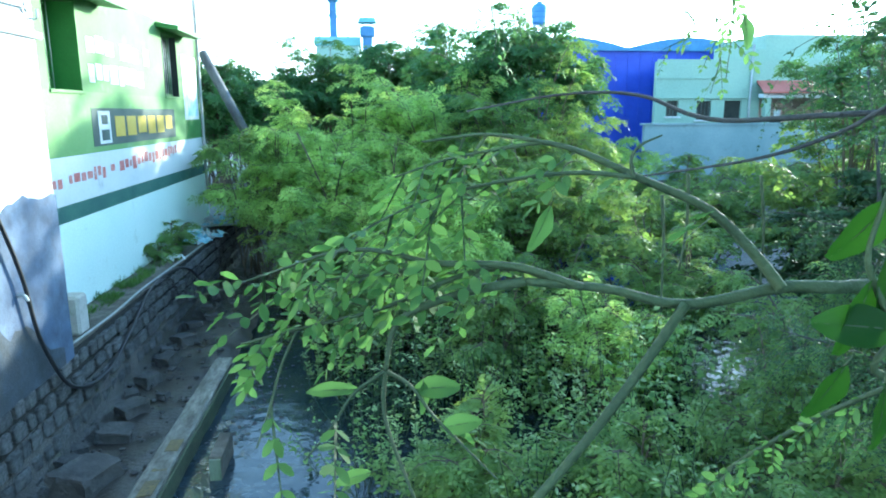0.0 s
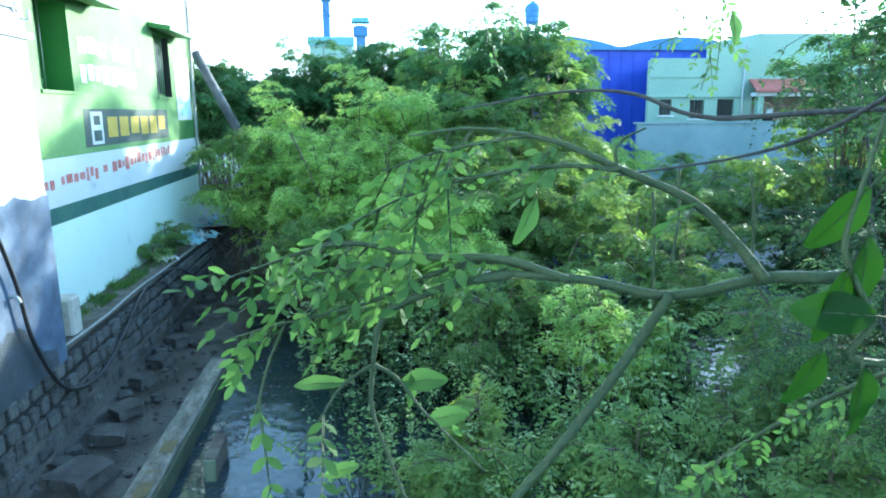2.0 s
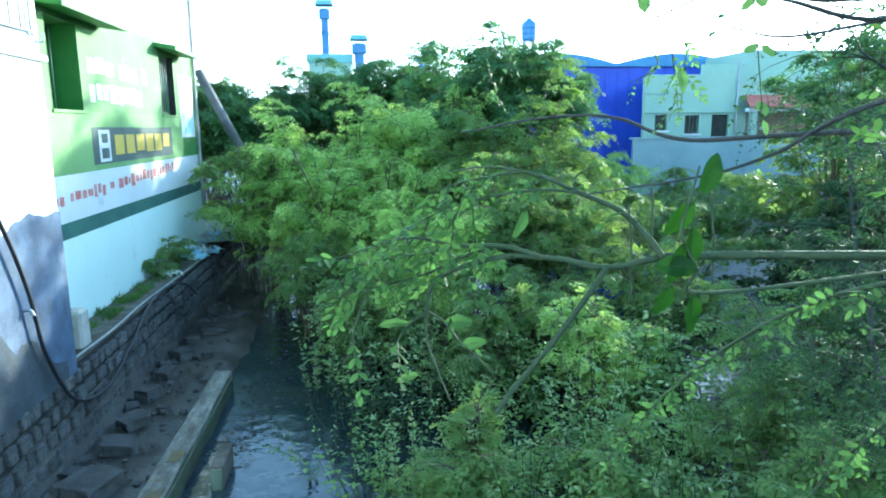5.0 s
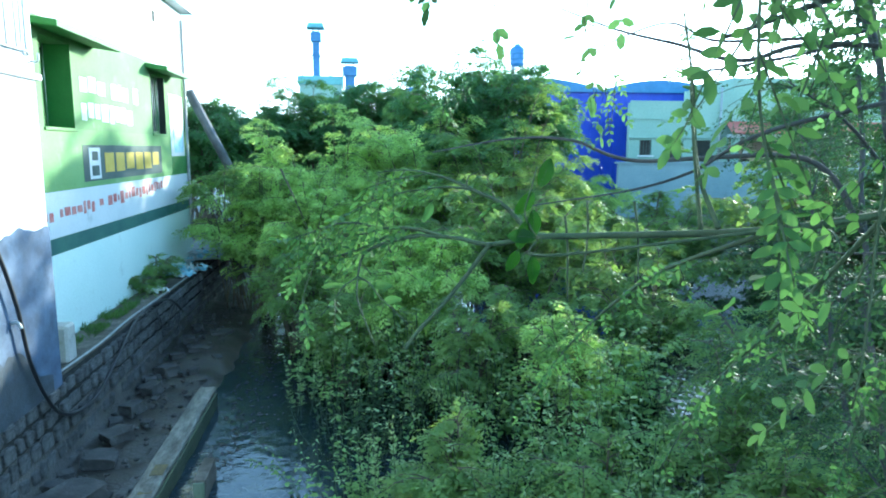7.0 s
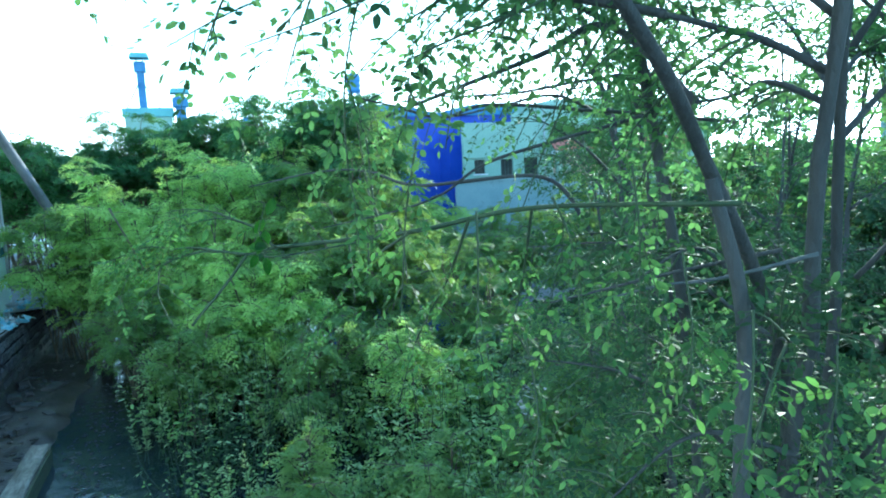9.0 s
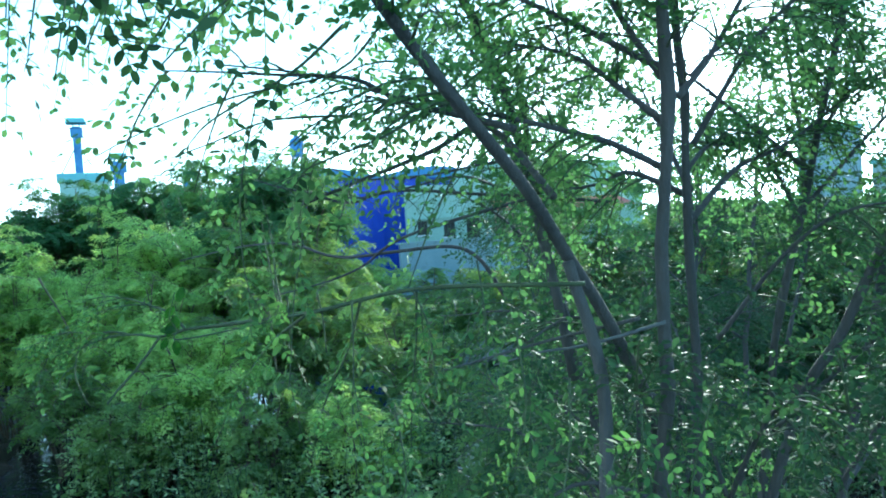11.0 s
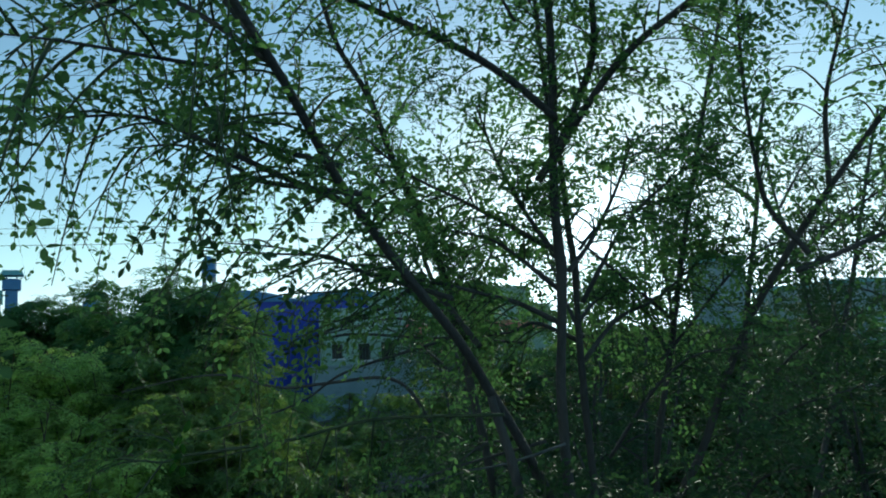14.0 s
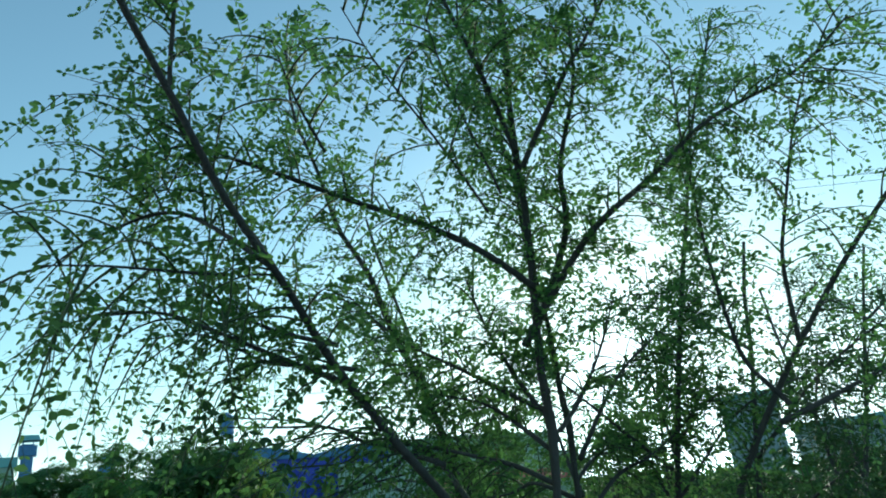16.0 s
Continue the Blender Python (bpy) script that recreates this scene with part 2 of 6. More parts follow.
# darker green with the shade on the close broad leaves put into it
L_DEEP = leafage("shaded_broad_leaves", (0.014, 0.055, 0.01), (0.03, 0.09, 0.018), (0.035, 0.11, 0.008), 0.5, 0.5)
L_YOUNG = leafage("young_leaves", (0.045, 0.115, 0.038), (0.11, 0.2, 0.066), (0.16, 0.33, 0.075), 0.62)


# ---- mesh helpers ----
def part(name, bm, material, parent=None, label=""):
    me = bpy.data.meshes.new(name)
    bm.to_mesh(me)
    bm.free()
    me.materials.append(material)
    ob = new(name, me)
    ob.parent = parent
    return tagged(ob, label)


def thing(name, label, category, group="", kind="", at=(0, 0, 0)):
    ob = new(name)
    ob.location = at
    ob.empty_display_size = 0.2
    return tagged(ob, label, category, group, kind)


def box(bm, lo, hi, bevel=0.0):
    made = bmesh.ops.create_cube(bm, size=1.0)
    lo, hi = Vector(lo), Vector(hi)
    for v in made["verts"]:
        v.co = Vector([lo[i] + (v.co[i] + 0.5) * (hi[i] - lo[i]) for i in range(3)])
    if bevel:
        edges = {e for v in made["verts"] for e in v.link_edges}
        bmesh.ops.bevel(bm, geom=list(edges), offset=bevel, segments=1, affect="EDGES")
    return bm


def slab(name, lo, hi, material, parent=None, label="", bevel=0.0):
    return part(name, box(bmesh.new(), lo, hi, bevel), material, parent, label)


def polygons(name, verts, material, parent=None, label="", smooth=False):
    """One mesh of many loose polygons: verts has the shape (count, corners, 3)."""
    n, k = verts.shape[:2]
    me = bpy.data.meshes.new(name)
    me.vertices.add(n * k)
    me.vertices.foreach_set("co", np.ascontiguousarray(verts, dtype=np.float32).ravel())
    me.loops.add(n * k)
    me.loops.foreach_set("vertex_index", np.arange(n * k, dtype=np.int32))
    me.polygons.add(n)
    me.polygons.foreach_set("loop_start", np.arange(0, n * k, k, dtype=np.int32))
    me.update(calc_edges=True)
    me.materials.append(material)
    ob = new(name, me)
    ob.parent = parent
    return tagged(ob, label)


def unit(v):
    return v / np.maximum(np.linalg.norm(v, axis=-1, keepdims=True), 1e-9)


def tube_rings(points, radii, sides):
    p = np.asarray(points, float)
    d = unit(np.gradient(p, axis=0))
    ref = np.array([0.31, 0.17, 0.93]) if abs(d[0] @ np.array([0.31, 0.17, 0.93])) < 0.9 else np.array([1.0, 0.1, 0])
    a = unit(np.cross(d, ref))
    b = np.cross(d, a)
    ang = np.linspace(0, 2 * math.pi, sides, endpoint=False)
    r = np.asarray(radii, float)[:, None, None]
    return p[:, None] + r * (np.cos(ang)[None, :, None] * a[:, None] + np.sin(ang)[None, :, None] * b[:, None])


def tubes(name, lines, material, parent=None, label="", sides=8):
    """One mesh of tapered tubes: lines of (points, radii)."""
    verts, faces, start = [], [], 0
    for points, radii in lines:
        rings = tube_rings(points, radii, sides)
        n = len(rings)
        verts.append(rings.reshape(-1, 3))
        for i in range(n - 1):
            for j in range(sides):
                k = (j + 1) % sides
                faces.append((start + i * sides + j, start + i * sides + k, start + (i + 1) * sides + k, start + (i + 1) * sides + j))
        faces.append(tuple(start + (n - 1) * sides + j for j in range(sides)))
        faces.append(tuple(start + sides - 1 - j for j in range(sides)))
        start += n * sides
    me = bpy.data.meshes.new(name)
    me.from_pydata(np.concatenate(verts).tolist(), [], faces)
    me.polygons.foreach_set("use_smooth", np.ones(len(me.polygons), dtype=bool))
    me.materials.append(material)
    ob = new(name, me)
    ob.parent = parent
    return tagged(ob, label)


def smooth_line(points, n=24):
    """A smooth curve through the points."""
    p = np.asarray(points, float)
    p = np.concatenate([2 * p[:1] - p[1:2], p, 2 * p[-1:] - p[-2:-1]])
    out = []
    for i in range(1, len(p) - 2):
        for s in np.linspace(0, 1, max(2, n // (len(p) - 3)), endpoint=False):
            a, b, c, d = p[i - 1], p[i], p[i + 1], p[i + 2]
            out.append(0.5 * (2 * b + (c - a) * s + (2 * a - 5 * b + 4 * c - d) * s * s + (3 * b - a - 3 * c + d) * s**3))
    out.append(p[-2])
    return np.array(out)


def leaflets(base, way, normal, length, width, oval=False):
    """Leaf blades from base along way; shapes (n, 3) and (n,)."""
    side = unit(np.cross(way, normal))
    l, w = length[:, None], width[:, None]
    if oval == "fine":
        fold = np.cross(side, way)
        rows = [base, base + way * l * 0.3 + side * w * 0.45 + fold * w * 0.12, base + way * l * 0.62 + side * w * 0.5 + fold * w * 0.12, base + way * l * 0.9 + side * w * 0.24,
                base + way * l, base + way * l * 0.9 - side * w * 0.24, base + way * l * 0.62 - side * w * 0.5 + fold * w * 0.12, base + way * l * 0.3 - side * w * 0.45 + fold * w * 0.12]
    elif oval:
        fold = np.cross(side, way)
        rows = [base, base + way * l * 0.32 + side * w * 0.47 + fold * w * 0.12, base + way * l * 0.76 + side * w * 0.42 + fold * w * 0.1, base + way * l, base + way * l * 0.76 - side * w * 0.42 + fold * w * 0.1, base + way * l * 0.32 - side * w * 0.47 + fold * w * 0.12]
    else:
        rows = [base, base + way * l * 0.45 + side * w * 0.5, base + way * l, base + way * l * 0.45 - side * w * 0.5]
    return np.stack(rows, 1)


def fronds(rng, base, way, length, pairs, leaf, width, droop=0.3, oval=False, spread=0.9, jitter=0.25, tilt=0.45, flutter=0.35):
    """Feather leaves: leaflets in pairs along stalks. Returns the blades and the stalk strips."""
    n = len(base)
    up = np.tile([0, 0, 1.0], (n, 1)) + rng.normal(0, tilt, (n, 3))
    side = unit(np.cross(way, up))
    face = unit(np.cross(side, way))
    blades = []
    size = rng.uniform(0.75, 1.2, n)

    def point(s):
        p = base + way * (length * s)[:, None]
        p[:, 2] -= droop * length * s * s
        return p

    for k in range(pairs):
        s = np.full(n, (k + 0.7) / pairs)
        at, shape = point(s), size * leaf * (0.8 + 0.4 * math.sin(math.pi * (k + 0.6) / pairs))
        for sign in (-1, 1):
            w = unit(way * 0.5 + side * sign * spread + rng.normal(0, jitter, (n, 3)) + np.array([0, 0, -0.25]))
            blades.append(leaflets(at, w, unit(face + rng.normal(0, flutter, (n, 3))), shape, shape * width, oval))
    w = unit(way + np.array([0, 0, -0.4]) + rng.normal(0, jitter, (n, 3)))
    blades.append(leaflets(point(np.ones(n)), w, face, size * leaf, size * leaf * width, oval))
    thick = (leaf * 0.035 + 0.0006)
    strip = np.stack([base - side * thick, base + side * thick, point(np.ones(n)) + side * thick * 0.4, point(np.ones(n)) - side * thick * 0.4], 1)
    return np.concatenate(blades), strip


# ---- ground and water ----
def ground_height(x, y):
    bank = np.clip((-1.6 - x) / 1.0, 0, 1)
    h = -0.95 + 0.4 * bank * bank * (3 - 2 * bank)
    right = np.clip((x - 8.0) / 5, 0, 1)
    far = np.clip((y - 19) / 8, 0, 1)
    h = h + 1.6 * np.maximum(right * np.clip((y + 8) / 20, 0, 1), far)
    h = h + 0.55 * np.exp(-(((x - 2.7) / 1.9) ** 2 + ((y - 0.6) / 1.7) ** 2))
    h = np.where(x < -3.55, np.maximum(h, 0.42), h)
    return h


def ground_sheet():
    xs = np.concatenate([np.linspace(-900, -12, 14), np.linspace(-8, -3.7, 6), np.linspace(-3.56, 6, 90), np.linspace(6.5, 40, 40), np.linspace(50, 900, 14)])
    ys = np.concatenate([np.linspace(-900, -14, 12), np.linspace(-12, 2, 20), np.linspace(2.15, 20, 110), np.linspace(20.6, 40, 30), np.linspace(50, 1500, 16)])
    gx, gy = np.meshgrid(xs, ys)
    near = (np.abs(gx) < 30) & (np.abs(gy) < 40)
    rough = np.array([noise.fractal(Vector((x * 1.7, y * 1.7, 0.3)), 1.0, 2.0, 4) for x, y in zip(gx.ravel(), gy.ravel())]).reshape(gx.shape)
    gz = ground_height(gx, gy) + np.where(near, 0.085 * rough, 0)
    idx = np.arange(gx.size).reshape(gx.shape)
    faces = np.stack([idx[:-1, :-1], idx[:-1, 1:], idx[1:, 1:], idx[1:, :-1]], -1).reshape(-1, 4)
    me = bpy.data.meshes.new("ground")
    me.from_pydata(np.stack([gx, gy, gz], -1).reshape(-1, 3).tolist(), [], faces.tolist())
    me.polygons.foreach_set("use_smooth", np.ones(len(me.polygons), dtype=bool))
    me.materials.append(M_MUD)
    return tagged(new("ground", me), "bare brown mud and earth of the channel bank", "ground", kind="structure")


ground_sheet()
tagged(slab("water", (-2.6, -12, -0.9), (9.6, 19.5, -0.68), M_WATER), "still murky water in the drainage channel", "water", kind="structure")

# ---- stone retaining wall ----
WALL_X, LEDGE, FOOT = -3.48, 0.5, -0.66
retaining = thing("retaining_wall", "rough grey stone retaining wall with dark joints", "wall", kind="structure", at=(WALL_X, 12, FOOT))


def under(ob, parent):
    ob.parent = parent
    ob.matrix_parent_inverse = Matrix.Translation(-parent.location)
    return ob


under(slab("mortar", (WALL_X - 0.9, 2.0, FOOT - 0.3), (WALL_X - 0.03, 18.2, LEDGE - 0.02), M_MORTAR), retaining)

# ---- green painted building ----
GX, GY0, GY1 = -4.07, 7.6, 16.95
house = thing("painted_building", "green and white building wall with painted advertisements", "building", at=(GX - 2, 12, 0.4))


def H(ob):
    return under(ob, house)


def wall_with_holes(name, x0, x1, y0, y1, z0, z1, holes, material):
    """A wall along y with thickness, cut by openings (y0, y1, z0, z1)."""
    bm = bmesh.new()
    ys = sorted({y0, y1, *(v for h in holes for v in h[:2])})
    zs = sorted({z0, z1, *(v for h in holes for v in h[2:])})
    for a, b in zip(ys, ys[1:]):
        for c, d in zip(zs, zs[1:]):
            if not any(h[0] <= a and b <= h[1] and h[2] <= c and d <= h[3] for h in holes):
                box(bm, (x0, a, c), (x1, b, d))
    bmesh.ops.remove_doubles(bm, verts=bm.verts, dist=1e-4)
    return part(name, bm, material)


W1, W2 = (9.22, 10.22, 3.48, 4.68), (14.12, 15.1, 3.5, 4.7)
H(wall_with_holes("wall", GX - 0.45, GX, GY0, GY1, 0.3, 6.4, [W1, W2], M_PALE))
H(slab("wall", (GX - 6, GY1 - 0.3, 0.3), (GX - 0.452, GY1, 6.4), M_AQUA))
H(slab("roof", (GX - 6, GY0, 6.402), (GX + 0.25, GY1 + 0.2, 6.55), M_WHITE))


def field(name, y0, y1, z0, z1, material, label, lift=0.0):
    return H(slab(name, (GX + 0.0005, y0, z0), (GX + 0.004 + lift, y1, z1), material, None, label))


field("painted_field", 8.2, 15.42, 2.6, 3.47, M_GREEN, "mid green paint below the windows")
field("painted_field", 15.44, 16.6, 3.02, 4.4, M_WHITE, "white painted mural ground")
field("painted_field", 15.44, 16.94, 2.6, 3.0, M_DEEP, "deep green paint by the corner")
field("painted_field", 8.2, 16.94, 1.96, 2.595, M_WHITE, "white painted strip")
field("painted_band", 8.2, 16.94, 1.74, 1.955, M_BAND, "dark green painted band")
field("painted_field", 8.2, 16.94, 0.4, 1.735, M_AQUA, "pale aqua painted plinth")
field("painted_field", 8.2, 16.94, 4.92, 6.38, M_WHITE, "white upper wall")
sign = H(slab("sign_panel", (GX + 0.0045, 10.41, 2.68), (GX + 0.009, 14.6, 3.24), M_SIGN, None, "grey painted advertisement panel"))


def letter_block(parent, y0, y1, z0, z1, x, material, notch=0):
    """A plain block that stands for a painted character."""
    bm = box(bmesh.new(), (x, y0, z0 + 0.03 * notch), (x + 0.004, y1, z1))
    ob = part("painted_bar", bm, material)
    ob.parent = parent
    ob.matrix_parent_inverse = parent.matrix_parent_inverse.copy() if parent is house else Matrix.Identity(4)
    return ob


for i in range(6):
    letter_block(sign, 11.3 + i * 0.53, 11.3 + i * 0.53 + 0.42, 2.8, 3.12, GX + 0.0095, M_YELLOW, (0, 0, 1, 0, 0, 2)[i])
under(slab("emblem_panel", (GX + 0.0095, 10.64, 2.71), (GX + 0.0125, 11.1, 3.2), M_WHITE, None, "white painted emblem box"), sign).matrix_parent_inverse = Matrix.Identity(4)
bm = bmesh.new()
for y0, y1, z0, z1 in ((10.75, 10.99, 3.0, 3.14), (10.72, 11.02, 2.76, 2.92)):
    box(bm, (GX + 0.013, y0, z0), (GX + 0.016, y1, z1))
emblem = part("emblem", bm, M_SIGN)
emblem.parent = sign
rng0 = random.Random(5)
for row, (z0, z1, y0, y1) in enumerate(((4.0, 4.3, 10.5, 13.1), (3.6, 3.92, 10.5, 13.1))):
    y = y0
    while y < y1 - 0.1:
        w = rng0.uniform(0.16, 0.34)
        H(slab("painted_bar", (GX + 0.0005, y, z0 + rng0.uniform(0, 0.06)), (GX + 0.0045, y + w, z1 - rng0.uniform(0, 0.05)), M_WHITE))
        y += w + (0.3 if rng0.random() < 0.14 else 0.07)
y = 8.9
while y < 14.6:
    w = rng0.uniform(0.07, 0.2)
    bm = bmesh.new()
    z = 2.27 + 0.028 * (y - 8.9)
    box(bm, (GX + 0.0045, y, z + rng0.uniform(-0.13, -0.05)), (GX + 0.0085, y + w, z + rng0.uniform(0.04, 0.12)))
    H(part("painted_bar", bm, M_RED))
    y += w + (0.22 if rng0.random() < 0.15 else 0.06)
# the mural at the corner: a pale blue patch
field("painted_field", 15.7, 16.5, 3.1, 3.9, M_RAG, "pale blue painted picture", 0.004)


def window(y0, y1, z0, z1, shutter, depth):
    frame_bm = bmesh.new()
    x0, x1 = GX - depth - 0.06, GX - depth
    for a, b, c, d in ((y0, y0 + 0.06, z0, z1), (y1 - 0.06, y1, z0, z1), (y0 + 0.06, y1 - 0.06, z0, z0 + (0.17 if shutter else 0.06)), (y0 + 0.06, y1 - 0.06, z1 - 0.06, z1), ((y0 + y1) / 2 - 0.03, (y0 + y1) / 2 + 0.03, z0 + 0.06, z1 - 0.06)):
        box(frame_bm, (x0, a, c), (x1, b, d), 0.004)
    w = H(part("window", frame_bm, M_DEEP, None, "green wooden window frame"))
    pane = slab("pane", (GX - depth - 0.045, y0 + 0.05, z0 + 0.05), (GX - depth - 0.04, y1 - 0.05, z1 - 0.05), M_GLASS)
    pane.parent = w
    for k in range(7):
        yb = y0 + 0.1 + k * (y1 - y0 - 0.2) / 6
        bar = tubes("bar", [([(GX - depth + 0.03, yb, z0), (GX - depth + 0.03, yb, z1)], [0.007, 0.007])], M_METAL, None, "", 6)
        bar.parent = w
    H(slab("sill", (GX - depth + 0.02, y0 - 0.03, z0 - 0.05), (GX + 0.03, y1 + 0.03, z0 - 0.002), M_PALE, None, "", 0.006))
    # without a shutter the reveal is near-black, its shadow given by the colour
    for e0, e1 in ((y1 - 0.012, y1 - 0.002), (y0 + 0.002, y0 + 0.012)):
        H(slab("reveal", (GX - depth, e0, z0), (GX + 0.004, e1, z1), M_DEEP if shutter else M_DARK, None, "deep green painted window reveal" if shutter else "shadowed dark window reveal"))
    return w


window(*W1, True, 0.36)
window(*W2, False, 0.14)
for (y0, y1, z0, z1), over in ((W1, 0.42), (W2, 0.3)):
    bm = bmesh.new()
    box(bm, (GX, y0 - over, z1 + 0.08), (GX + 0.42, y1 + over * 2.2, z1 + 0.17), 0.008)
    for v in bm.verts:
        v.co.z -= 0.14 * (v.co.x - GX)
    H(part("sunshade", bm, M_DEEP, None, "green painted concrete sunshade"))
bm = bmesh.new()
box(bm, (GX + 0.0045, 14.5, 5.78), (GX + 0.012, 14.68, 6.0))
H(part("vent_hole", bm, M_DARK, None, "dark vent hole"))
drain = smooth_line([(GX + 0.05, 16.72, 6.2), (GX + 0.05, 16.72, 4.0), (GX + 0.05, 16.72, 1.0)], 8)
H(tubes("drain_pipe", [(drain, np.full(len(drain), 0.035))], M_PIPE))

# ---- white near building ----
white = thing("white_building", "whitewashed plaster building rising from the stone wall", "building", at=(WALL_X - 1, 2, LEDGE))


def whitewash_wall():
    bm = bmesh.new()
    box(bm, (WALL_X - 4, -6, LEDGE - 0.12), (WALL_X - 0.003, 7.72, 6.6), 0.03)
    return part("wall", bm, M_WHITE)


under(whitewash_wall(), white)
# blue grey wash whose depth and wavy top also carry the lower wall's shade
shaded_dado = bmesh.new()
edge = [2.3 + 0.16 * noise.fractal(Vector((0.2, 1.3 * y, 0)), 1.0, 2.0, 4) for y in np.linspace(-6, 7.722, 140)]
low, high = [[[shaded_dado.verts.new((x, y, z)) for y, z in zip(np.linspace(-6, 7.722, 140), zs)] for x in (WALL_X - 0.002, WALL_X + 0.004)] for zs in ([LEDGE - 0.1] * 140, edge)]
for i in range(139):
    shaded_dado.faces.new((low[1][i], low[1][i + 1], high[1][i + 1], high[1][i]))
    shaded_dado.faces.new((high[1][i], high[1][i + 1], high[0][i + 1], high[0][i]))
shaded_dado.faces.new((low[1][-1], low[0][-1], high[0][-1], high[1][-1]))
# dark band over the wall foot, ragged on top, tapering towards the corner
foot_patch = bmesh.new()
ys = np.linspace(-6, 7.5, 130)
feet = [foot_patch.verts.new((WALL_X + 0.0075, y, LEDGE - 0.1)) for y in ys]
heads = [foot_patch.verts.new((WALL_X + 0.0075, y, LEDGE + 0.05 + max(0.03, min(1.0, (7.6 - y) * 0.75)) * (0.75 + 0.5 * noise.fractal(Vector((0.7, 1.6 * y, 2)), 1.0, 2.0, 5)))) for y in ys]
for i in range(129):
    foot_patch.faces.new((feet[i], feet[i + 1], heads[i + 1], heads[i]))
under(part("dark_foot_patch", foot_patch, M_DARK_FOOT, None, "dark ragged patch at the foot of the wall"), white)
under(part("shaded_dado", shaded_dado, M_SHADED_DADO, None, "stained blue grey wash with the lower wall's shade in its tone"), white)
under(slab("ledge_moulding", (WALL_X - 0.002, -6, 3.93), (WALL_X + 0.05, 7.76, 4.0), M_WHITE, None, "thin projecting plaster moulding", 0.01), white)
grille = under(tubes("window_grille", [(smooth_line([(WALL_X + 0.03, 6.2, 5.3), (WALL_X + 0.03, 6.2, 4.28), (WALL_X + 0.03, 6.25, 4.22), (WALL_X + 0.03, 7.42, 4.22), (WALL_X + 0.03, 7.47, 4.28), (WALL_X + 0.03, 7.47, 5.3)], 30), np.full(31, 0.014))], M_METAL, None, "grey steel window grille frame"), white)
for k in range(5):
    yb = 6.42 + 0.21 * k
    b = tubes("bar", [([(WALL_X + 0.03, yb, 4.22), (WALL_X + 0.03, yb, 5.3)], [0.009, 0.009])], M_METAL, None, "", 6)
    b.parent = grille
bracket = smooth_line([(WALL_X, 7.62, 4.13), (WALL_X + 0.07, 7.62, 4.13), (WALL_X + 0.08, 7.62, 4.22)], 8)
under(tubes("hook", [(bracket, np.full(len(bracket), 0.012))], M_METAL), white)
under(tubes("tap", [(smooth_line([(WALL_X, 6.68, 1.42), (WALL_X + 0.07, 6.68, 1.42), (WALL_X + 0.1, 6.68, 1.36)], 8), np.full(9, 0.02))], M_METAL), white)

# ---- things on the ledge ----
tagged(slab("ledge", (WALL_X - 0.62, 7.73, LEDGE - 0.015), (WALL_X - 0.02, 18.15, LEDGE + 0.012), M_KERB), "dusty concrete ledge along the building foot", "ledge", kind="structure")
stub = thing("concrete_stub", "short weathered concrete post on the ledge", "post", at=(-3.7, 8.28, LEDGE + 0.012))
under(part("post", box(bmesh.new(), (-3.84, 8.14, LEDGE + 0.012), (-3.56, 8.42, LEDGE + 0.5), 0.03), M_CONCRETE), stub)

CABLE = [(-3.42, 6.1, 2.75), (-3.4, 6.42, 2.16), (-3.4, 6.68, 1.57), (-3.4, 6.89, 0.85), (-3.4, 7.44, 0.15), (-3.4, 8.37, -0.05), (-3.4, 9.3, 0.2), (-3.42, 10.2, 0.5), (-3.46, 11.3, 0.545), (-3.4, 12.2, 0.42), (-3.38, 12.9, 0.05)]
line = smooth_line(CABLE, 60)
tagged(tubes("cable", [(line, np.full(len(line), 0.022))], M_CABLE, None, "", 8), "thick black cable looping down the stone wall", "cable")
PIPE = [(-3.52, 7.74, 0.535), (-3.5, 9.0, 0.53), (-3.55, 10.4, 0.53), (-3.52, 12.0, 0.53), (-3.5, 14.0, 0.53)]
line = smooth_line(PIPE, 30)
tagged(tubes("water_pipe", [(line, np.full(len(line), 0.016))], M_PIPE, None, "", 8), "thin pale plastic water pipe lying on the ledge", "pipe")
for i in range(3):
    off = [(-3.44 + 0.03 * i, 10.2 + 0.2 * i, 0.54), (-3.4, 10.9 + 0.15 * i, 0.5), (-3.39, 11.4 + 0.2 * i, 0.3 - 0.2 * i), (-3.39, 11.9 + 0.3 * i, 0.1 - 0.15 * i), (-3.4, 12.5 + 0.2 * i, 0.3)]
    line = smooth_line(off, 24)
    tagged(tubes("wire", [(line, np.full(len(line), 0.009))], M_CABLE, None, "", 6), "thin black wire hanging on the stone wall", "wire", "hanging wires")


def tin_sheet(m, w, l):
    bm = bmesh.new()
    n = 34
    rows = []
    for j in range(3):
        rows.append([bm.verts.new((w * (i / n - 0.5), l * (j / 2 - 0.5), 0.022 * math.sin(i / n * math.pi * 14))) for i in range(n + 1)])
    for a, b in zip(rows, rows[1:]):
        for i in range(n):
            bm.faces.new((a[i], a[i + 1], b[i + 1], b[i]))
    bmesh.ops.solidify(bm, geom=bm.faces[:], thickness=0.006)
    root = part("tin_sheet", bm, M_TIN)
    root.matrix_world = m
    return tagged(root, "rusty corrugated tin sheet lying on the ledge", "tin sheet", "tin sheets")


tin_sheet(pose(-3.72, 16.7, 0.62, 6, 4, 74), 0.9, 1.4)
tin_sheet(pose(-3.68, 15.9, 0.59, -4, 7, 82), 0.8, 1.2)
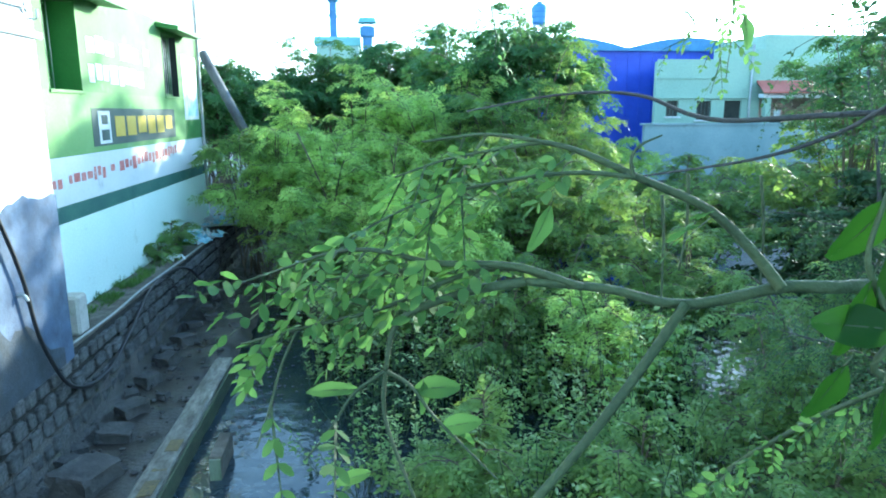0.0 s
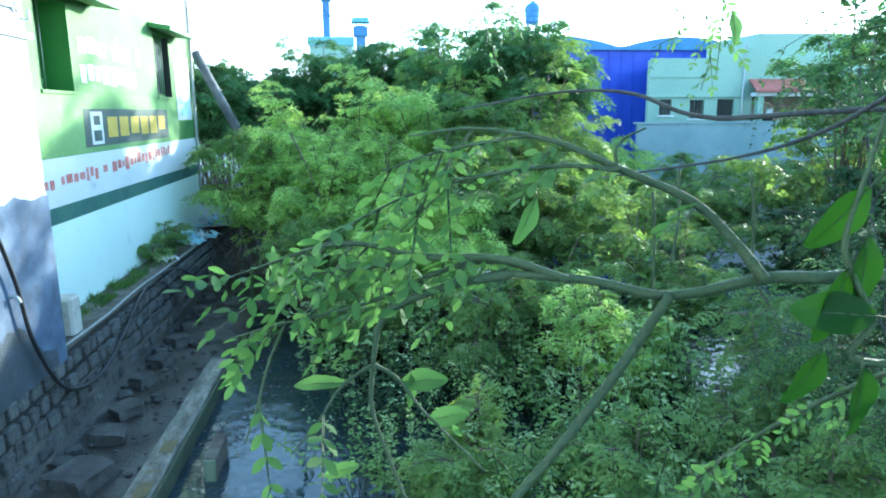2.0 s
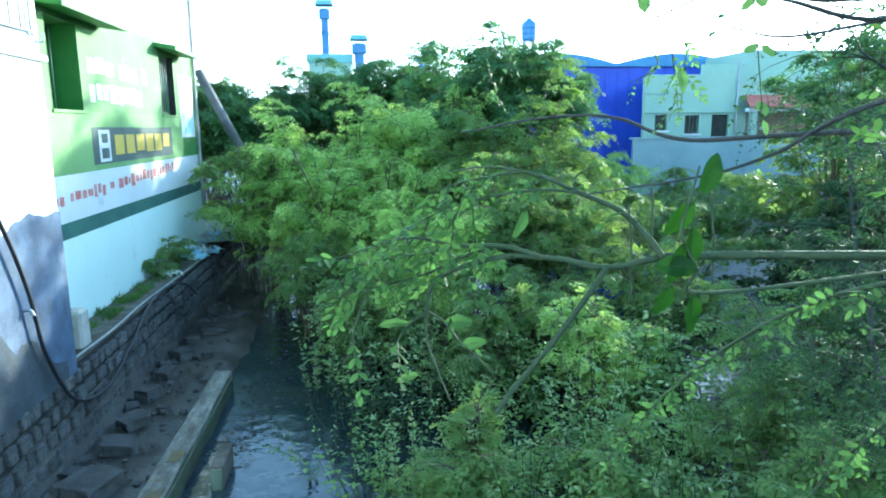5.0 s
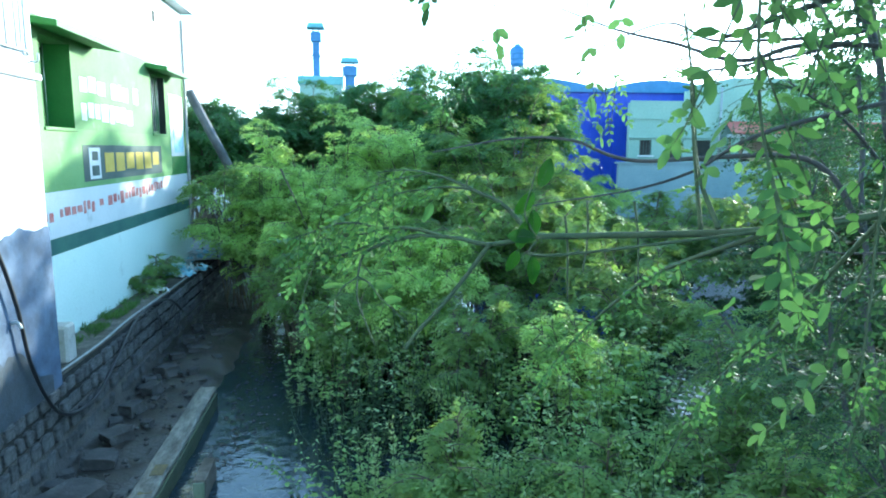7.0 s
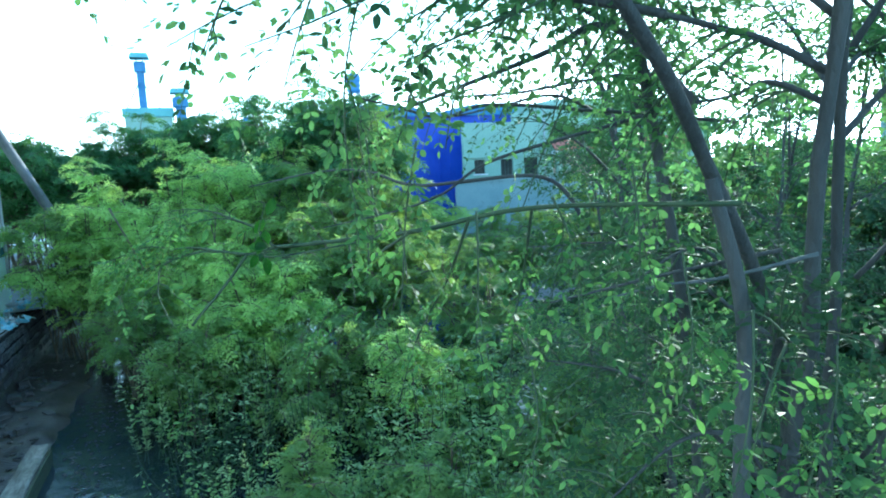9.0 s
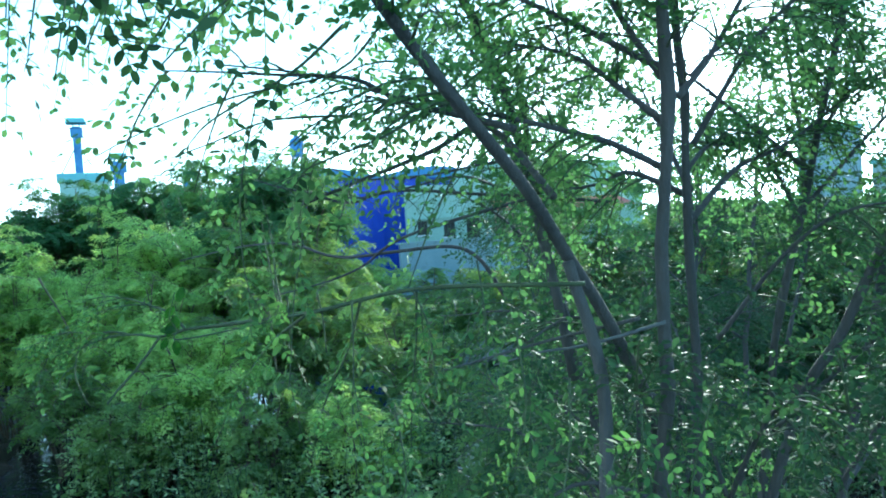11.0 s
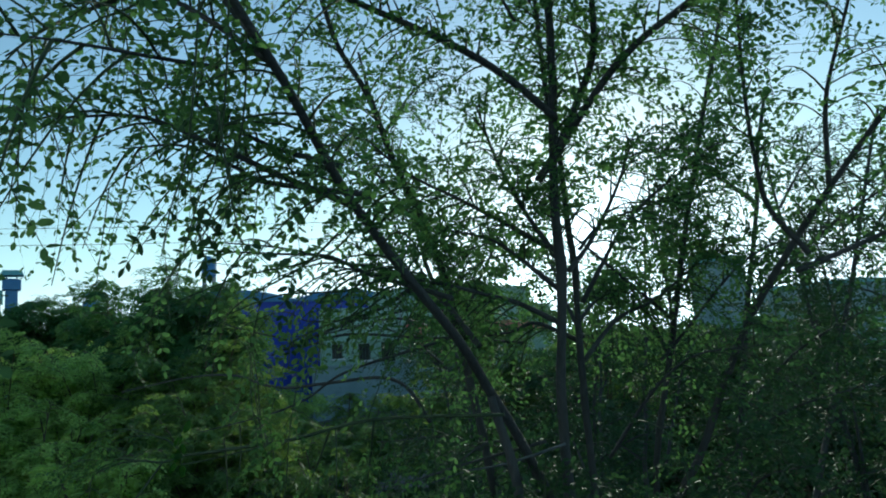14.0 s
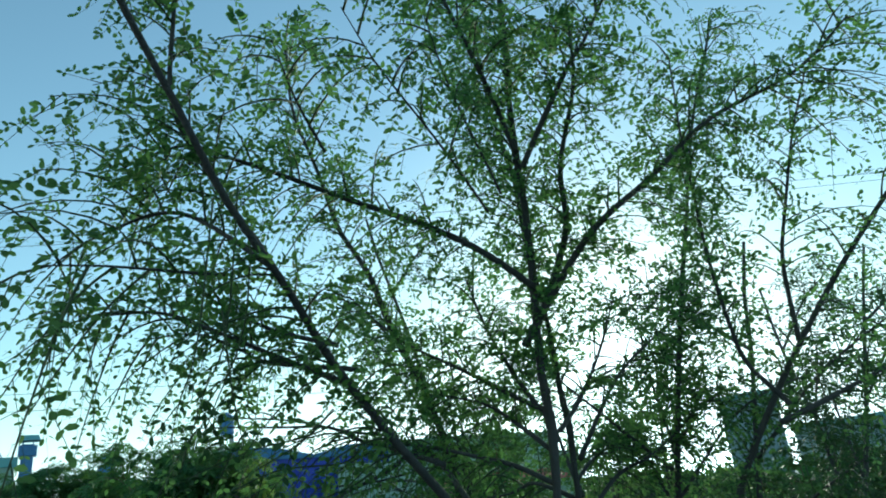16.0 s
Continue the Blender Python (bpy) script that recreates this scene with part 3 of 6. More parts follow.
tin_sheet(pose(-3.75, 17.5, 0.68, 8, -6, 66), 0.9, 1.2)


def crumpled(name, label, category, at, size, material, seed):
    r = random.Random(seed)
    bm = bmesh.new()
    bmesh.ops.create_grid(bm, x_segments=14, y_segments=14, size=0.5)
    for v in bm.verts:
        n = noise.fractal(Vector((v.co.x * 4 + seed, v.co.y * 4, 0.7)), 1.0, 2.0, 3)
        v.co = Vector((v.co.x * size[0] * (1 + 0.2 * n), v.co.y * size[1] * (1 - 0.2 * n), max(0.0, 0.5 + n) * size[2]))
    bmesh.ops.solidify(bm, geom=bm.faces[:], thickness=0.006)
    ob = part(name, bm, material)
    ob.location = at
    ob.rotation_euler = (0, 0, r.uniform(0, 6))
    return tagged(ob, label, category)


crumpled("plastic_sheet", "crumpled pale blue plastic sheet on the ledge", "plastic sheet", (-3.75, 14.9, LEDGE + 0.02), (0.5, 0.9, 0.12), M_RAG, 3)
crumpled("plastic_sheet", "crumpled pale blue plastic sheet on the ledge", "plastic sheet", (-3.66, 14.1, LEDGE + 0.02), (0.35, 0.5, 0.1), M_RAG, 8)
crumpled("sack", "dirty white sack lying on the grassy ledge", "sack", (-3.72, 12.5, LEDGE + 0.02), (0.35, 0.4, 0.1), M_WHITE, 5)

# scraps strewn over the far end of the ledge
rr = random.Random(41)
for i in range(26):
    x, y = rr.uniform(-4.0, -3.52), 13.4 + 4.5 * rr.random() ** 0.8
    material, label = rr.choice(((M_RAG, "small crumpled scrap of pale blue plastic"), (M_WHITE, "small dirty white scrap of paper"), (M_TIN, "small rusty scrap of tin"), (M_ROCK, "small grey scrap of broken board"), (M_RAG, "small crumpled scrap of pale blue plastic")))
    s = rr.uniform(0.16, 0.36)
    ob = crumpled("scrap", label, "litter", (x, y, LEDGE + 0.015), (s, s * rr.uniform(0.6, 1.2), rr.uniform(0.06, 0.16)), material, 50 + i)


def grass_strip(name, label, boxes, count, seed, height, material):
    rng = np.random.default_rng(seed)
    base = np.concatenate([np.stack([rng.uniform(a, b, n), rng.uniform(c, d, n), np.full(n, z)], 1) for a, b, c, d, z, share in boxes for n in [int(count * share)]])
    tuft = np.array([noise.noise(Vector((2.6 * x, 2.6 * y, 4.0))) for x, y, _ in base])
    base = base[tuft > rng.normal(0.02, 0.12, len(base))]
    n = len(base)
    way = unit(np.stack([rng.normal(0, 0.7, n), rng.normal(0, 0.7, n), np.ones(n)], 1))
    blades = leaflets(base, way, unit(rng.normal(0, 1, (n, 3))), height * rng.uniform(0.4, 1.2, n), rng.uniform(0.006, 0.016, n))
    return tagged(polygons(name, blades, material), label, "grass", kind="stuff")


grass_strip("grass", "short green grass growing on the ledge", [(-4.05, -3.72, 8.6, 12.2, LEDGE + 0.01, 0.5), (-4.05, -3.75, 12.4, 15.0, LEDGE + 0.01, 0.35), (-4.05, -3.6, 15, 18, LEDGE + 0.01, 0.15)], 7000, 4, 0.14, L_GRASS)

# ---- the muddy bank ----
def rock(name, label, at, size, seed, material=None):
    r = random.Random(seed)
    bm = bmesh.new()
    bmesh.ops.create_icosphere(bm, subdivisions=3, radius=1.0)
    for v in bm.verts:
        n = noise.fractal(v.co * 1.7 + Vector((seed * 3.1, 0, 0)), 0.8, 2.2, 5)
        lean = 0.6 + 0.1 * noise.noise(v.co + Vector((0, seed * 1.7, 0)))
        c = Vector([math.copysign(min(abs(u), lean) ** 0.7, u) for u in v.co]) * (1 + 0.16 * n)
        v.co = Vector((c.x * size[0], c.y * size[1], c.z * size[2]))
    ob = part(name, bm, material or M_ROCK)
    ob.location = at
    ob.rotation_euler = (r.uniform(-0.15, 0.15), r.uniform(-0.15, 0.15), r.uniform(0, 3))
    return tagged(ob, label, "rock", "fallen stones")


ROCKS = [((-2.95, 6.5), (0.4, 0.3, 0.22)), ((-3.05, 8.15), (0.26, 0.22, 0.17)), ((-3.06, 7.55), (0.26, 0.18, 0.14)), ((-3.2, 9.2), (0.2, 0.17, 0.13)), ((-3.14, 9.95), (0.2, 0.16, 0.14)), ((-3.16, 10.9), (0.22, 0.2, 0.13)),
         ((-2.9, 12.2), (0.22, 0.25, 0.07)), ((-3.25, 8.7), (0.13, 0.12, 0.1)), ((-3.3, 10.4), (0.12, 0.14, 0.1)), ((-3.2, 11.7), (0.16, 0.13, 0.1)), ((-3.25, 12.8), (0.15, 0.15, 0.1)), ((-2.7, 13.3), (0.2, 0.3, 0.06)), ((-3.3, 7.2), (0.14, 0.12, 0.1)),
         ((-3.3, 13.7), (0.16, 0.13, 0.12)), ((-2.75, 10.9), (0.12, 0.1, 0.07)), ((-2.5, 11.6), (0.14, 0.1, 0.06)), ((-3.0, 9.6), (0.09, 0.08, 0.06)), ((-2.85, 8.7), (0.1, 0.09, 0.06)), ((-3.28, 6.9), (0.16, 0.13, 0.11))]
for i, ((x, y), size) in enumerate(ROCKS):
    rock("fallen_stone", "fallen grey stone block on the muddy bank" if size[2] > 0.08 else "flat grey stone slab half sunk in mud", (x, y, -0.56 + size[2] * 0.35), size, i)

def rubble():
    """Pebbles and clods strewn over the mud."""
    rr = random.Random(17)
    bm = bmesh.new()
    for _ in range(340):
        x, y = -3.42 + 1.0 * rr.random() ** 1.3, rr.uniform(5.5, 15.5)
        s = rr.uniform(0.012, 0.05) * (1.5 if rr.random() < 0.12 else 1)
        made = bmesh.ops.create_icosphere(bm, subdivisions=1, radius=1.0)
        z = float(ground_height(np.array(x), np.array(y)))
        for v in made["verts"]:
            v.co = Vector((x + v.co.x * s * rr.uniform(0.7, 1.3), y + v.co.y * s * rr.uniform(0.7, 1.3), z + 0.02 + v.co.z * s * rr.uniform(0.4, 0.7)))
    return tagged(part("rubble", bm, M_ROCK), "small stones and clods strewn on the mud", "rubble", kind="stuff")


rubble()
kerb = thing("channel_wall", "low mud-smeared concrete wall with worn green paint", "wall", at=(-2.3, 7.5, -0.9))


def kerb_body(x0, x1, y0, y1, z0, z1, skew, rough=1.0, bevel=0.02):
    bm = bmesh.new()
    box(bm, (x0, y0, z0), (x1, y1, z1), bevel)
    bmesh.ops.subdivide_edges(bm, edges=bm.edges[:], cuts=14, use_grid_fill=True)
    for v in bm.verts:
        n = noise.fractal(v.co * 2.2, 1.0, 2.0, 3)
        v.co.x += 0.035 * rough * n + skew * (v.co.y - y0)
        v.co.z += 0.04 * rough * n
    return bm


under(part("coping", kerb_body(-2.4, -2.14, 4.0, 9.7, -0.62, -0.42, 0.0), M_COPING, None, "mud-smeared worn concrete top"), kerb)
under(part("wall_face", kerb_body(-2.13, -2.1, 4.0, 9.6, -0.95, -0.47, 0.0, 0.4, 0.003), M_OLDGREEN, None, "flaking green painted side"), kerb)
for k in range(5):
    bm = bmesh.new()
    box(bm, (-2.3, 5.2 + 0.42 * k, -0.415), (-2.16, 5.45 + 0.42 * k, -0.408))
    for v in bm.verts:
        n = noise.fractal(v.co * 9, 1.0, 2.0, 2)
        v.co.y += 0.05 * n
    under(part("paint_mark", bm, M_OCHRE, None, "worn yellow paint mark"), kerb)
sluice = thing("sluice_post", "low green and white painted concrete post in the water", "post", at=(-1.62, 6.7, -0.9))
under(part("post", kerb_body(-1.8, -1.66, 6.72, 7.3, -0.95, -0.42, 0.0, 0.3, 0.012), M_KERB), sluice)
under(part("painted_face", kerb_body(-1.79, -1.67, 6.69, 6.718, -0.95, -0.44, 0.0, 0.1, 0.003), M_FLAKED, None, "flaking white and green paint"), sluice)

# leaning pole by the thicket
pole = thing("leaning_beam", "grey concrete beam leaning from the building corner", "beam", at=(-2.95, 17, -0.6))
under(tubes("beam", [([(-4.02, 17.12, 4.6), (-3.02, 17.02, 2.55)], [0.11, 0.11])], M_WEATHERED, None, "", 4), pole)
under(tubes("post", [([(-2.93, 17.0, -0.7), (-3.0, 17.02, 2.62)], [0.05, 0.05])], M_STONE), pole)

# ---- far buildings ----
mint = thing("mint_building", "mint green house with a red tiled porch roof", "building", at=(17, 31, 0.6))


def mint_part(ob):
    return under(ob, mint)


def front_wall(name, x0, x1, y0, y1, z0, z1, holes, material):
    bm = bmesh.new()
    xs = sorted({x0, x1, *(v for h in holes for v in h[:2])})
    zs = sorted({z0, z1, *(v for h in holes for v in h[2:])})
    for a, b in zip(xs, xs[1:]):
        for c, d in zip(zs, zs[1:]):
            if not any(h[0] <= a and b <= h[1] and h[2] <= c and d <= h[3] for h in holes):
                box(bm, (a, y0, c), (b, y1, d))
    bmesh.ops.remove_doubles(bm, verts=bm.verts, dist=1e-4)
    return part(name, bm, material)


HOLES = [(12.4, 12.95, 2.95, 3.6), (13.75, 14.4, 2.8, 3.58), (14.98, 15.75, 1.3, 3.6), (16.55, 19.7, 1.3, 3.7), (20.4, 22.2, 1.3, 3.6)]
mint_part(front_wall("wall", 11.9, 26, 28, 28.25, 0.4, 5.2, HOLES, M_MINT))
mint_part(slab("wall", (11.9, 28.252, 0.4), (12.15, 36, 5.2), M_MINT))
mint_part(slab("roof", (11.9, 28, 5.202), (26, 36, 5.3), M_MINT))
for ob in mint.children:
    for v in ob.data.vertices:
        if v.co.y > 30 and v.co.x < 13:
            v.co.x += 3.6
mint_part(slab("parapet", (14.6, 28.3, 5.302), (17.0, 28.5, 5.75), M_MINT))
mint_part(slab("upper_storey", (17.0, 28.6, 5.302), (25.0, 33, 6.4), M_MINT, None, "pale mint upper room"))
mint_part(slab("moulding", (11.8, 27.9, 3.68), (16.2, 27.998, 3.75), M_MINT, None, "", 0.01))
mint_part(slab("moulding", (11.85, 27.95, 4.5), (14.4, 27.998, 4.55), M_MINT))
mint_part(slab("back_wall", (15.9, 30.5, 0.4), (25.9, 30.7, 5.1), M_PINK, None, "dusty pink porch back wall"))
for a, b, c, d in HOLES[:2]:
    w = mint_part(slab("window", (a, 28.12, c), (b, 28.16, d), M_DARK, None, "dark window"))
    for k in range(4):
        f = slab("bar", (a + (b - a) * (k + 0.5) / 4 - 0.012, 28.06, c), (a + (b - a) * (k + 0.5) / 4 + 0.012, 28.09, d), M_GLASS)
        f.parent = w
    mint_part(slab("sill", (a - 0.08, 27.9, c - 0.07), (b + 0.08, 27.998, c - 0.005), M_WHITE))
mint_part(slab("door", (14.98, 28.12, 1.3), (15.75, 28.17, 3.6), M_DARK, None, "dark brown wooden door"))
mint_part(slab("pillar", (16.25, 27.0, 0.8), (16.5, 27.3, 3.7), M_MINT, None, "mint porch pillar", 0.02))
mint_part(slab("pillar", (19.75, 27.0, 0.8), (20.0, 27.3, 3.7), M_MINT, None, "mint porch pillar", 0.02))
mint_part(slab("beam", (16.1, 26.95, 3.7), (24, 27.35, 3.85), M_WHITE, None, "white porch beam"))
mint_part(tubes("down_pipe", [([(16.05, 27.9, 0.8), (16.05, 27.9, 5.9)], [0.05, 0.05])], M_METAL))
mint_part(slab("meter_box", (16.6, 26.9, 2.9), (16.85, 26.99, 3.2), M_METAL))
roof = mint_part(slab("porch_roof", (15.9, 26.6, 3.86), (24.2, 28.0, 3.92), M_TILE, None, "red clay tile porch roof"))
for v in roof.data.vertices:
    v.co.z += 0.52 * (v.co.y - 26.6) / 1.4
    v.co.x += 0.45 * (v.co.y - 26.6) / 1.4 if v.co.x < 20 else 0
mint_part(slab("bench", (17.4, 29.6, 0.8), (18.6, 30.0, 2.75), M_DARK, None, "dark bench in the porch"))

shed = thing("blue_shed", "bright blue sheet metal shed with a scalloped roof", "shed", at=(13, 36, 0.6))


def scalloped(y0, y1, lift, z0):
    """Long roof of shallow arches, seen on its gable."""
    bm = bmesh.new()
    prof = []
    for i in range(49):
        u = i / 48
        x = 6.0 + 15 * u
        prof.append((x, 6.1 + lift + 0.52 * abs(math.cos(math.pi * (x - 12.43) / 6.2 + math.pi / 2)) ** 0.9))
    lower = [bm.verts.new((x, y0, z0)) for x, _ in prof]
    upper = [bm.verts.new((x, y0, z)) for x, z in prof]
    back = [bm.verts.new((x, y1, z)) for x, z in prof]
    for i in range(48):
        bm.faces.new((lower[i], lower[i + 1], upper[i + 1], upper[i]))
        bm.faces.new((upper[i], upper[i + 1], back[i + 1], back[i]))
    return bm


under(part("wall", scalloped(33, 44, 0.0, 0.4), M_BLUE, None, "blue corrugated gable wall"), shed)
for k in range(24):
    x = 6.3 + 0.62 * k
    under(slab("rib", (x, 32.97, 0.4), (x + 0.04, 32.998, 6.0), M_BLUE), shed)
bm = scalloped(32.8, 44.2, 0.06, 6.05)
under(part("roof", bm, M_STEEL, None, "grey blue roof edge"), shed)
tagged(slab("compound_wall", (10.6, 25.8, 0.2), (27, 26.0, 2.62), M_BLUEGREY), "blue grey plastered compound wall", "wall", kind="structure")
tagged(slab("trim", (10.5, 25.74, 2.622), (27.1, 26.06, 2.7), M_BLUEGREY), "coping of the compound wall", "coping", kind="structure")


def stack(x, y, base, top, width, cap_w, label, braces):
    root = thing("vent_stack", label, "chimney", "roof stacks", at=(x, y, base))
    under(slab("mast", (x - width / 2, y - width / 2, base), (x + width / 2, y + width / 2, top), M_STEEL, None, "", 0.03), root)
    under(slab("head", (x - width * 0.75, y - width * 0.75, top - 0.9), (x + width * 0.75, y + width * 0.75, top - 0.1), M_STEEL, None, "", 0.03), root)
    bm = bmesh.new()
    box(bm, (x - cap_w / 2, y - cap_w / 2, top + 0.25), (x + cap_w / 2, y + cap_w / 2, top + 0.65))
    for v in bm.verts:
        if v.co.z > top + 0.5:
            v.co.x = x + (v.co.x - x) * 0.8
            v.co.y = y + (v.co.y - y) * 0.8
    under(part("cap", bm, M_TEAL, None, "pale sheet metal rain cap"), root)
    for sx in (-1, 1):
        under(tubes("cap_leg", [([(x + sx * width * 0.4, y, top - 0.2), (x + sx * width * 0.4, y, top + 0.3)], [0.05, 0.05])], M_STEEL, None, "", 5), root)
        if braces:
            under(tubes("brace", [([(x + sx * 0.15, y - 0.4, base + 2.2), (x + sx * 1.3, y - 0.4, base)], [0.05, 0.05])], M_STEEL, None, "", 5), root)
    return root


def block(name, label, lo, hi, trim, wall=None):
    root = thing(name, label, "building", at=((lo[0] + hi[0]) / 2, (lo[1] + hi[1]) / 2, lo[2]))
    under(slab("wall", lo, hi, wall or M_MINT, None, "", 0.03), root)
    under(slab("parapet", (lo[0] - 0.15, lo[1] - 0.15, hi[2] + 0.002), (hi[0] + 0.15, hi[1] + 0.15, hi[2] + trim), M_TEAL, None, "", 0.03), root)
    return root


block("mill_building", "pale mill roof block with a teal parapet", (-4.8, 61.5, 0.5), (-1.1, 66, 8.85), 0.75)
stack(-3.3, 62.5, 9.6, 13.55, 0.62, 1.55, "tall blue steel stack with a rain cap", True)
stack(-0.35, 61.5, 0.5, 10.5, 0.85, 1.6, "short blue steel stack with a rain cap", False)
stack(5.3, 62, 0.5, 8.75, 0.8, 1.35, "low green stack with a rain cap", False)

tank = thing("water_tank", "blue plastic water tank on a steel stand", "water tank", at=(11.4, 47, 0.6))
bm = bmesh.new()
prof = [(0.0, 8.95), (0.42, 8.95), (0.46, 9.05), (0.52, 9.1), (0.5, 9.4), (0.54, 9.45), (0.52, 9.75), (0.56, 9.8), (0.54, 10.05), (0.42, 10.25), (0.2, 10.36), (0.18, 10.48), (0.0, 10.5)]
rings = [[bm.verts.new((11.4 + r * math.cos(a), 47 + r * math.sin(a), z)) for a in np.linspace(0, 2 * math.pi, 20, endpoint=False)] for r, z in prof[1:-1]]
for a, b in zip(rings, rings[1:]):
    for i in range(20):
        bm.faces.new((a[i], a[(i + 1) % 20], b[(i + 1) % 20], b[i]))
bm.faces.new(rings[-1])
bm.faces.new(rings[0][::-1])
under(part("tank_body", bm, M_STEEL), tank)
for sx, sy in ((-1, -1), (1, -1), (1, 1), (-1, 1)):
    under(tubes("leg", [([(11.4 + sx * 0.34, 47 + sy * 0.34, 0.5), (11.4 + sx * 0.32, 47 + sy * 0.32, 8.96)], [0.09, 0.08])], M_METAL, None, "", 6), tank)
far_house = block("far_house", "teal grey house far behind the trees", (40, 26, 0.5), (42, 29, 7.8), 0.3, M_BLUEGREY)
block("far_house", "low pale house far behind the trees", (44.5, 20, 0.5), (52, 27, 5.6), 0.3, M_BLUEGREY)
block("far_house", "low blue grey house far behind the trees", (53, 14, 0.5), (60, 20, 5.0), 0.3, M_BLUEGREY)
POLES = ((-30, 38.0), (26, 7.0))
for x, y in POLES:
    pole_root = thing("power_pole", "grey concrete power pole with a steel cross arm", "pole", "power poles", at=(x, y, -0.2))
    under(tubes("shaft", [([(x, y, -0.3), (x, y, 15.4)], [0.19, 0.1])], M_CONCRETE, None, "", 8), pole_root)
    for z in (14.9, 14.6, 10.1, 9.6):
        under(slab("cross_arm", (x - 0.6, y - 0.05, z - 0.4 - (1.9 if x > 0 else 0)), (x + 0.6, y + 0.05, z + 0.02 - (1.9 if x > 0 else 0)), M_METAL), pole_root)
for i, (z, dz) in enumerate(((13.3, -0.4), (13.0, -0.4), (8.5, -0.6), (8.0, -0.6))):
    a, b = np.array([-30, 38.0, z + 1.6]), np.array([26, 7.0, z + dz * 2])
    pts = [a + (b - a) * s - np.array([0, 0, 1.2 * 4 * s * (1 - s)]) for s in np.linspace(0, 1, 24)]
    tagged(tubes("power_line", [(pts, np.full(24, 0.008))], M_CABLE, None, "", 5), "thin overhead power line crossing the sky", "power line", "overhead lines")


# ---- bushes ----
def arching_bush(name, label, category, centre, radii, boughs, leaf_material, seed, base_z, group="", shoot=0.6, per=12, sets=5, frond=0.2, leaf=0.1, width=0.36, pairs=3, start=0.4, sag=0.35, low=-0.1, reach=(0.75, 1.1), oval=False, tilt=0.2):
    """Boughs that rise and arch over, each carrying flat tiers of side shoots with feather leaves."""
    rng = np.random.default_rng(seed)
    c, r = np.array(centre, float), np.array(radii, float)
    root = thing(name, label, category, group, at=(c[0], c[1], base_z))
    turn = 2 * math.pi * (np.arange(boughs) * 0.618 + rng.uniform(0, 0.1, boughs))
    rise = low + (1 - low) * rng.uniform(0, 1, boughs) ** 0.9
    flat = np.sqrt(np.maximum(1 - rise * rise, 0))
    d = np.stack([flat * np.cos(turn), flat * np.sin(turn), rise], 1)
    lump = np.array([0.95 + 0.5 * noise.noise(Vector(1.9 * v + seed * 0.37)) for v in d])
    tops = c + r * d * (rng.uniform(*reach, boughs) * lump)[:, None]
    tops[:, 2] = np.maximum(tops[:, 2], base_z + 0.2)
    feet = np.stack([c[0] + rng.normal(0, 0.15 * r[0], boughs), c[1] + rng.normal(0, 0.15 * r[1], boughs), np.full(boughs, base_z)], 1)
    knee = feet * 0.35 + tops * 0.65
    knee[:, 2] = np.maximum(knee[:, 2], tops[:, 2]) + sag * r[2] * rng.uniform(0.2, 0.7, boughs) * flat
    bow = lambda u: (1 - u) ** 2 * feet[:, None] + 2 * u * (1 - u) * knee[:, None] + u * u * tops[:, None]
    us = np.linspace(0, 1, 9)[None, :, None]
    lines = [(pts, np.linspace(0.024, 0.005, 9) * (0.6 + 0.2 * r[2])) for pts in bow(us)]
    u = np.clip(start + (1 - start) * (np.arange(per)[None, :] + rng.uniform(0, 1, (boughs, per))) / per, 0, 1)[..., None]
    base = bow(u)
    along = unit(bow(u + 0.02) - base)
    across = unit(np.cross(along, np.array([0, 0, 1.0])))
    sign = np.where(np.arange(per) % 2 == 0, 1.0, -1.0)[None, :, None]
    out = unit(along * np.array([0.9, 0.9, 0.5]) + across * sign * rng.uniform(0.2, 1.0, (boughs, per, 1)) + rng.normal(0, 0.22, (boughs, per, 3)) + np.array([0, 0, 0.1]))
    size = shoot * (1.25 - 0.6 * u) * rng.uniform(0.3, 1.5, (boughs, per, 1))
    base, out, size = base.reshape(-1, 3), out.reshape(-1, 3), size.reshape(-1, 1)
    fall = rng.uniform(0.15, 0.6, (len(base), 1))
    spot = lambda t: base + out * size * t - np.array([0, 0, 1.0]) * fall * size * t * t
    twigs = np.stack([spot(t) for t in (0, 0.35, 0.7, 1.0)], 1)
    lines += [(pts, np.linspace(0.007, 0.002, 4)) for pts in twigs]
    tagged(under(tubes("brushwood", lines, M_STEM, None, "", 4), root), kind="stuff")
    P, D, L = [], [], []
    for k in range(sets):
        t = (k + 0.8) / sets
        way = unit(spot(t + 0.02) - spot(t - 0.02))
        side = unit(np.cross(way, np.array([0, 0, 1.0])))
        for sgn in (-1, 1):
            P.append(spot(t + rng.uniform(-0.06, 0.06, (len(base), 1))))
            D.append(unit(way * 0.7 + side * sgn * 0.75 + rng.normal(0, 0.15, base.shape) - np.array([0, 0, 0.1])))
            L.append(frond * rng.uniform(0.65, 1.2, len(base)))
    blades, _ = fronds(rng, np.concatenate(P), np.concatenate(D), np.concatenate(L), pairs, leaf, width, 0.35, oval, 0.8, 0.14, tilt, 0.2)
    under(polygons("crown", blades, leaf_material), root)
    return root


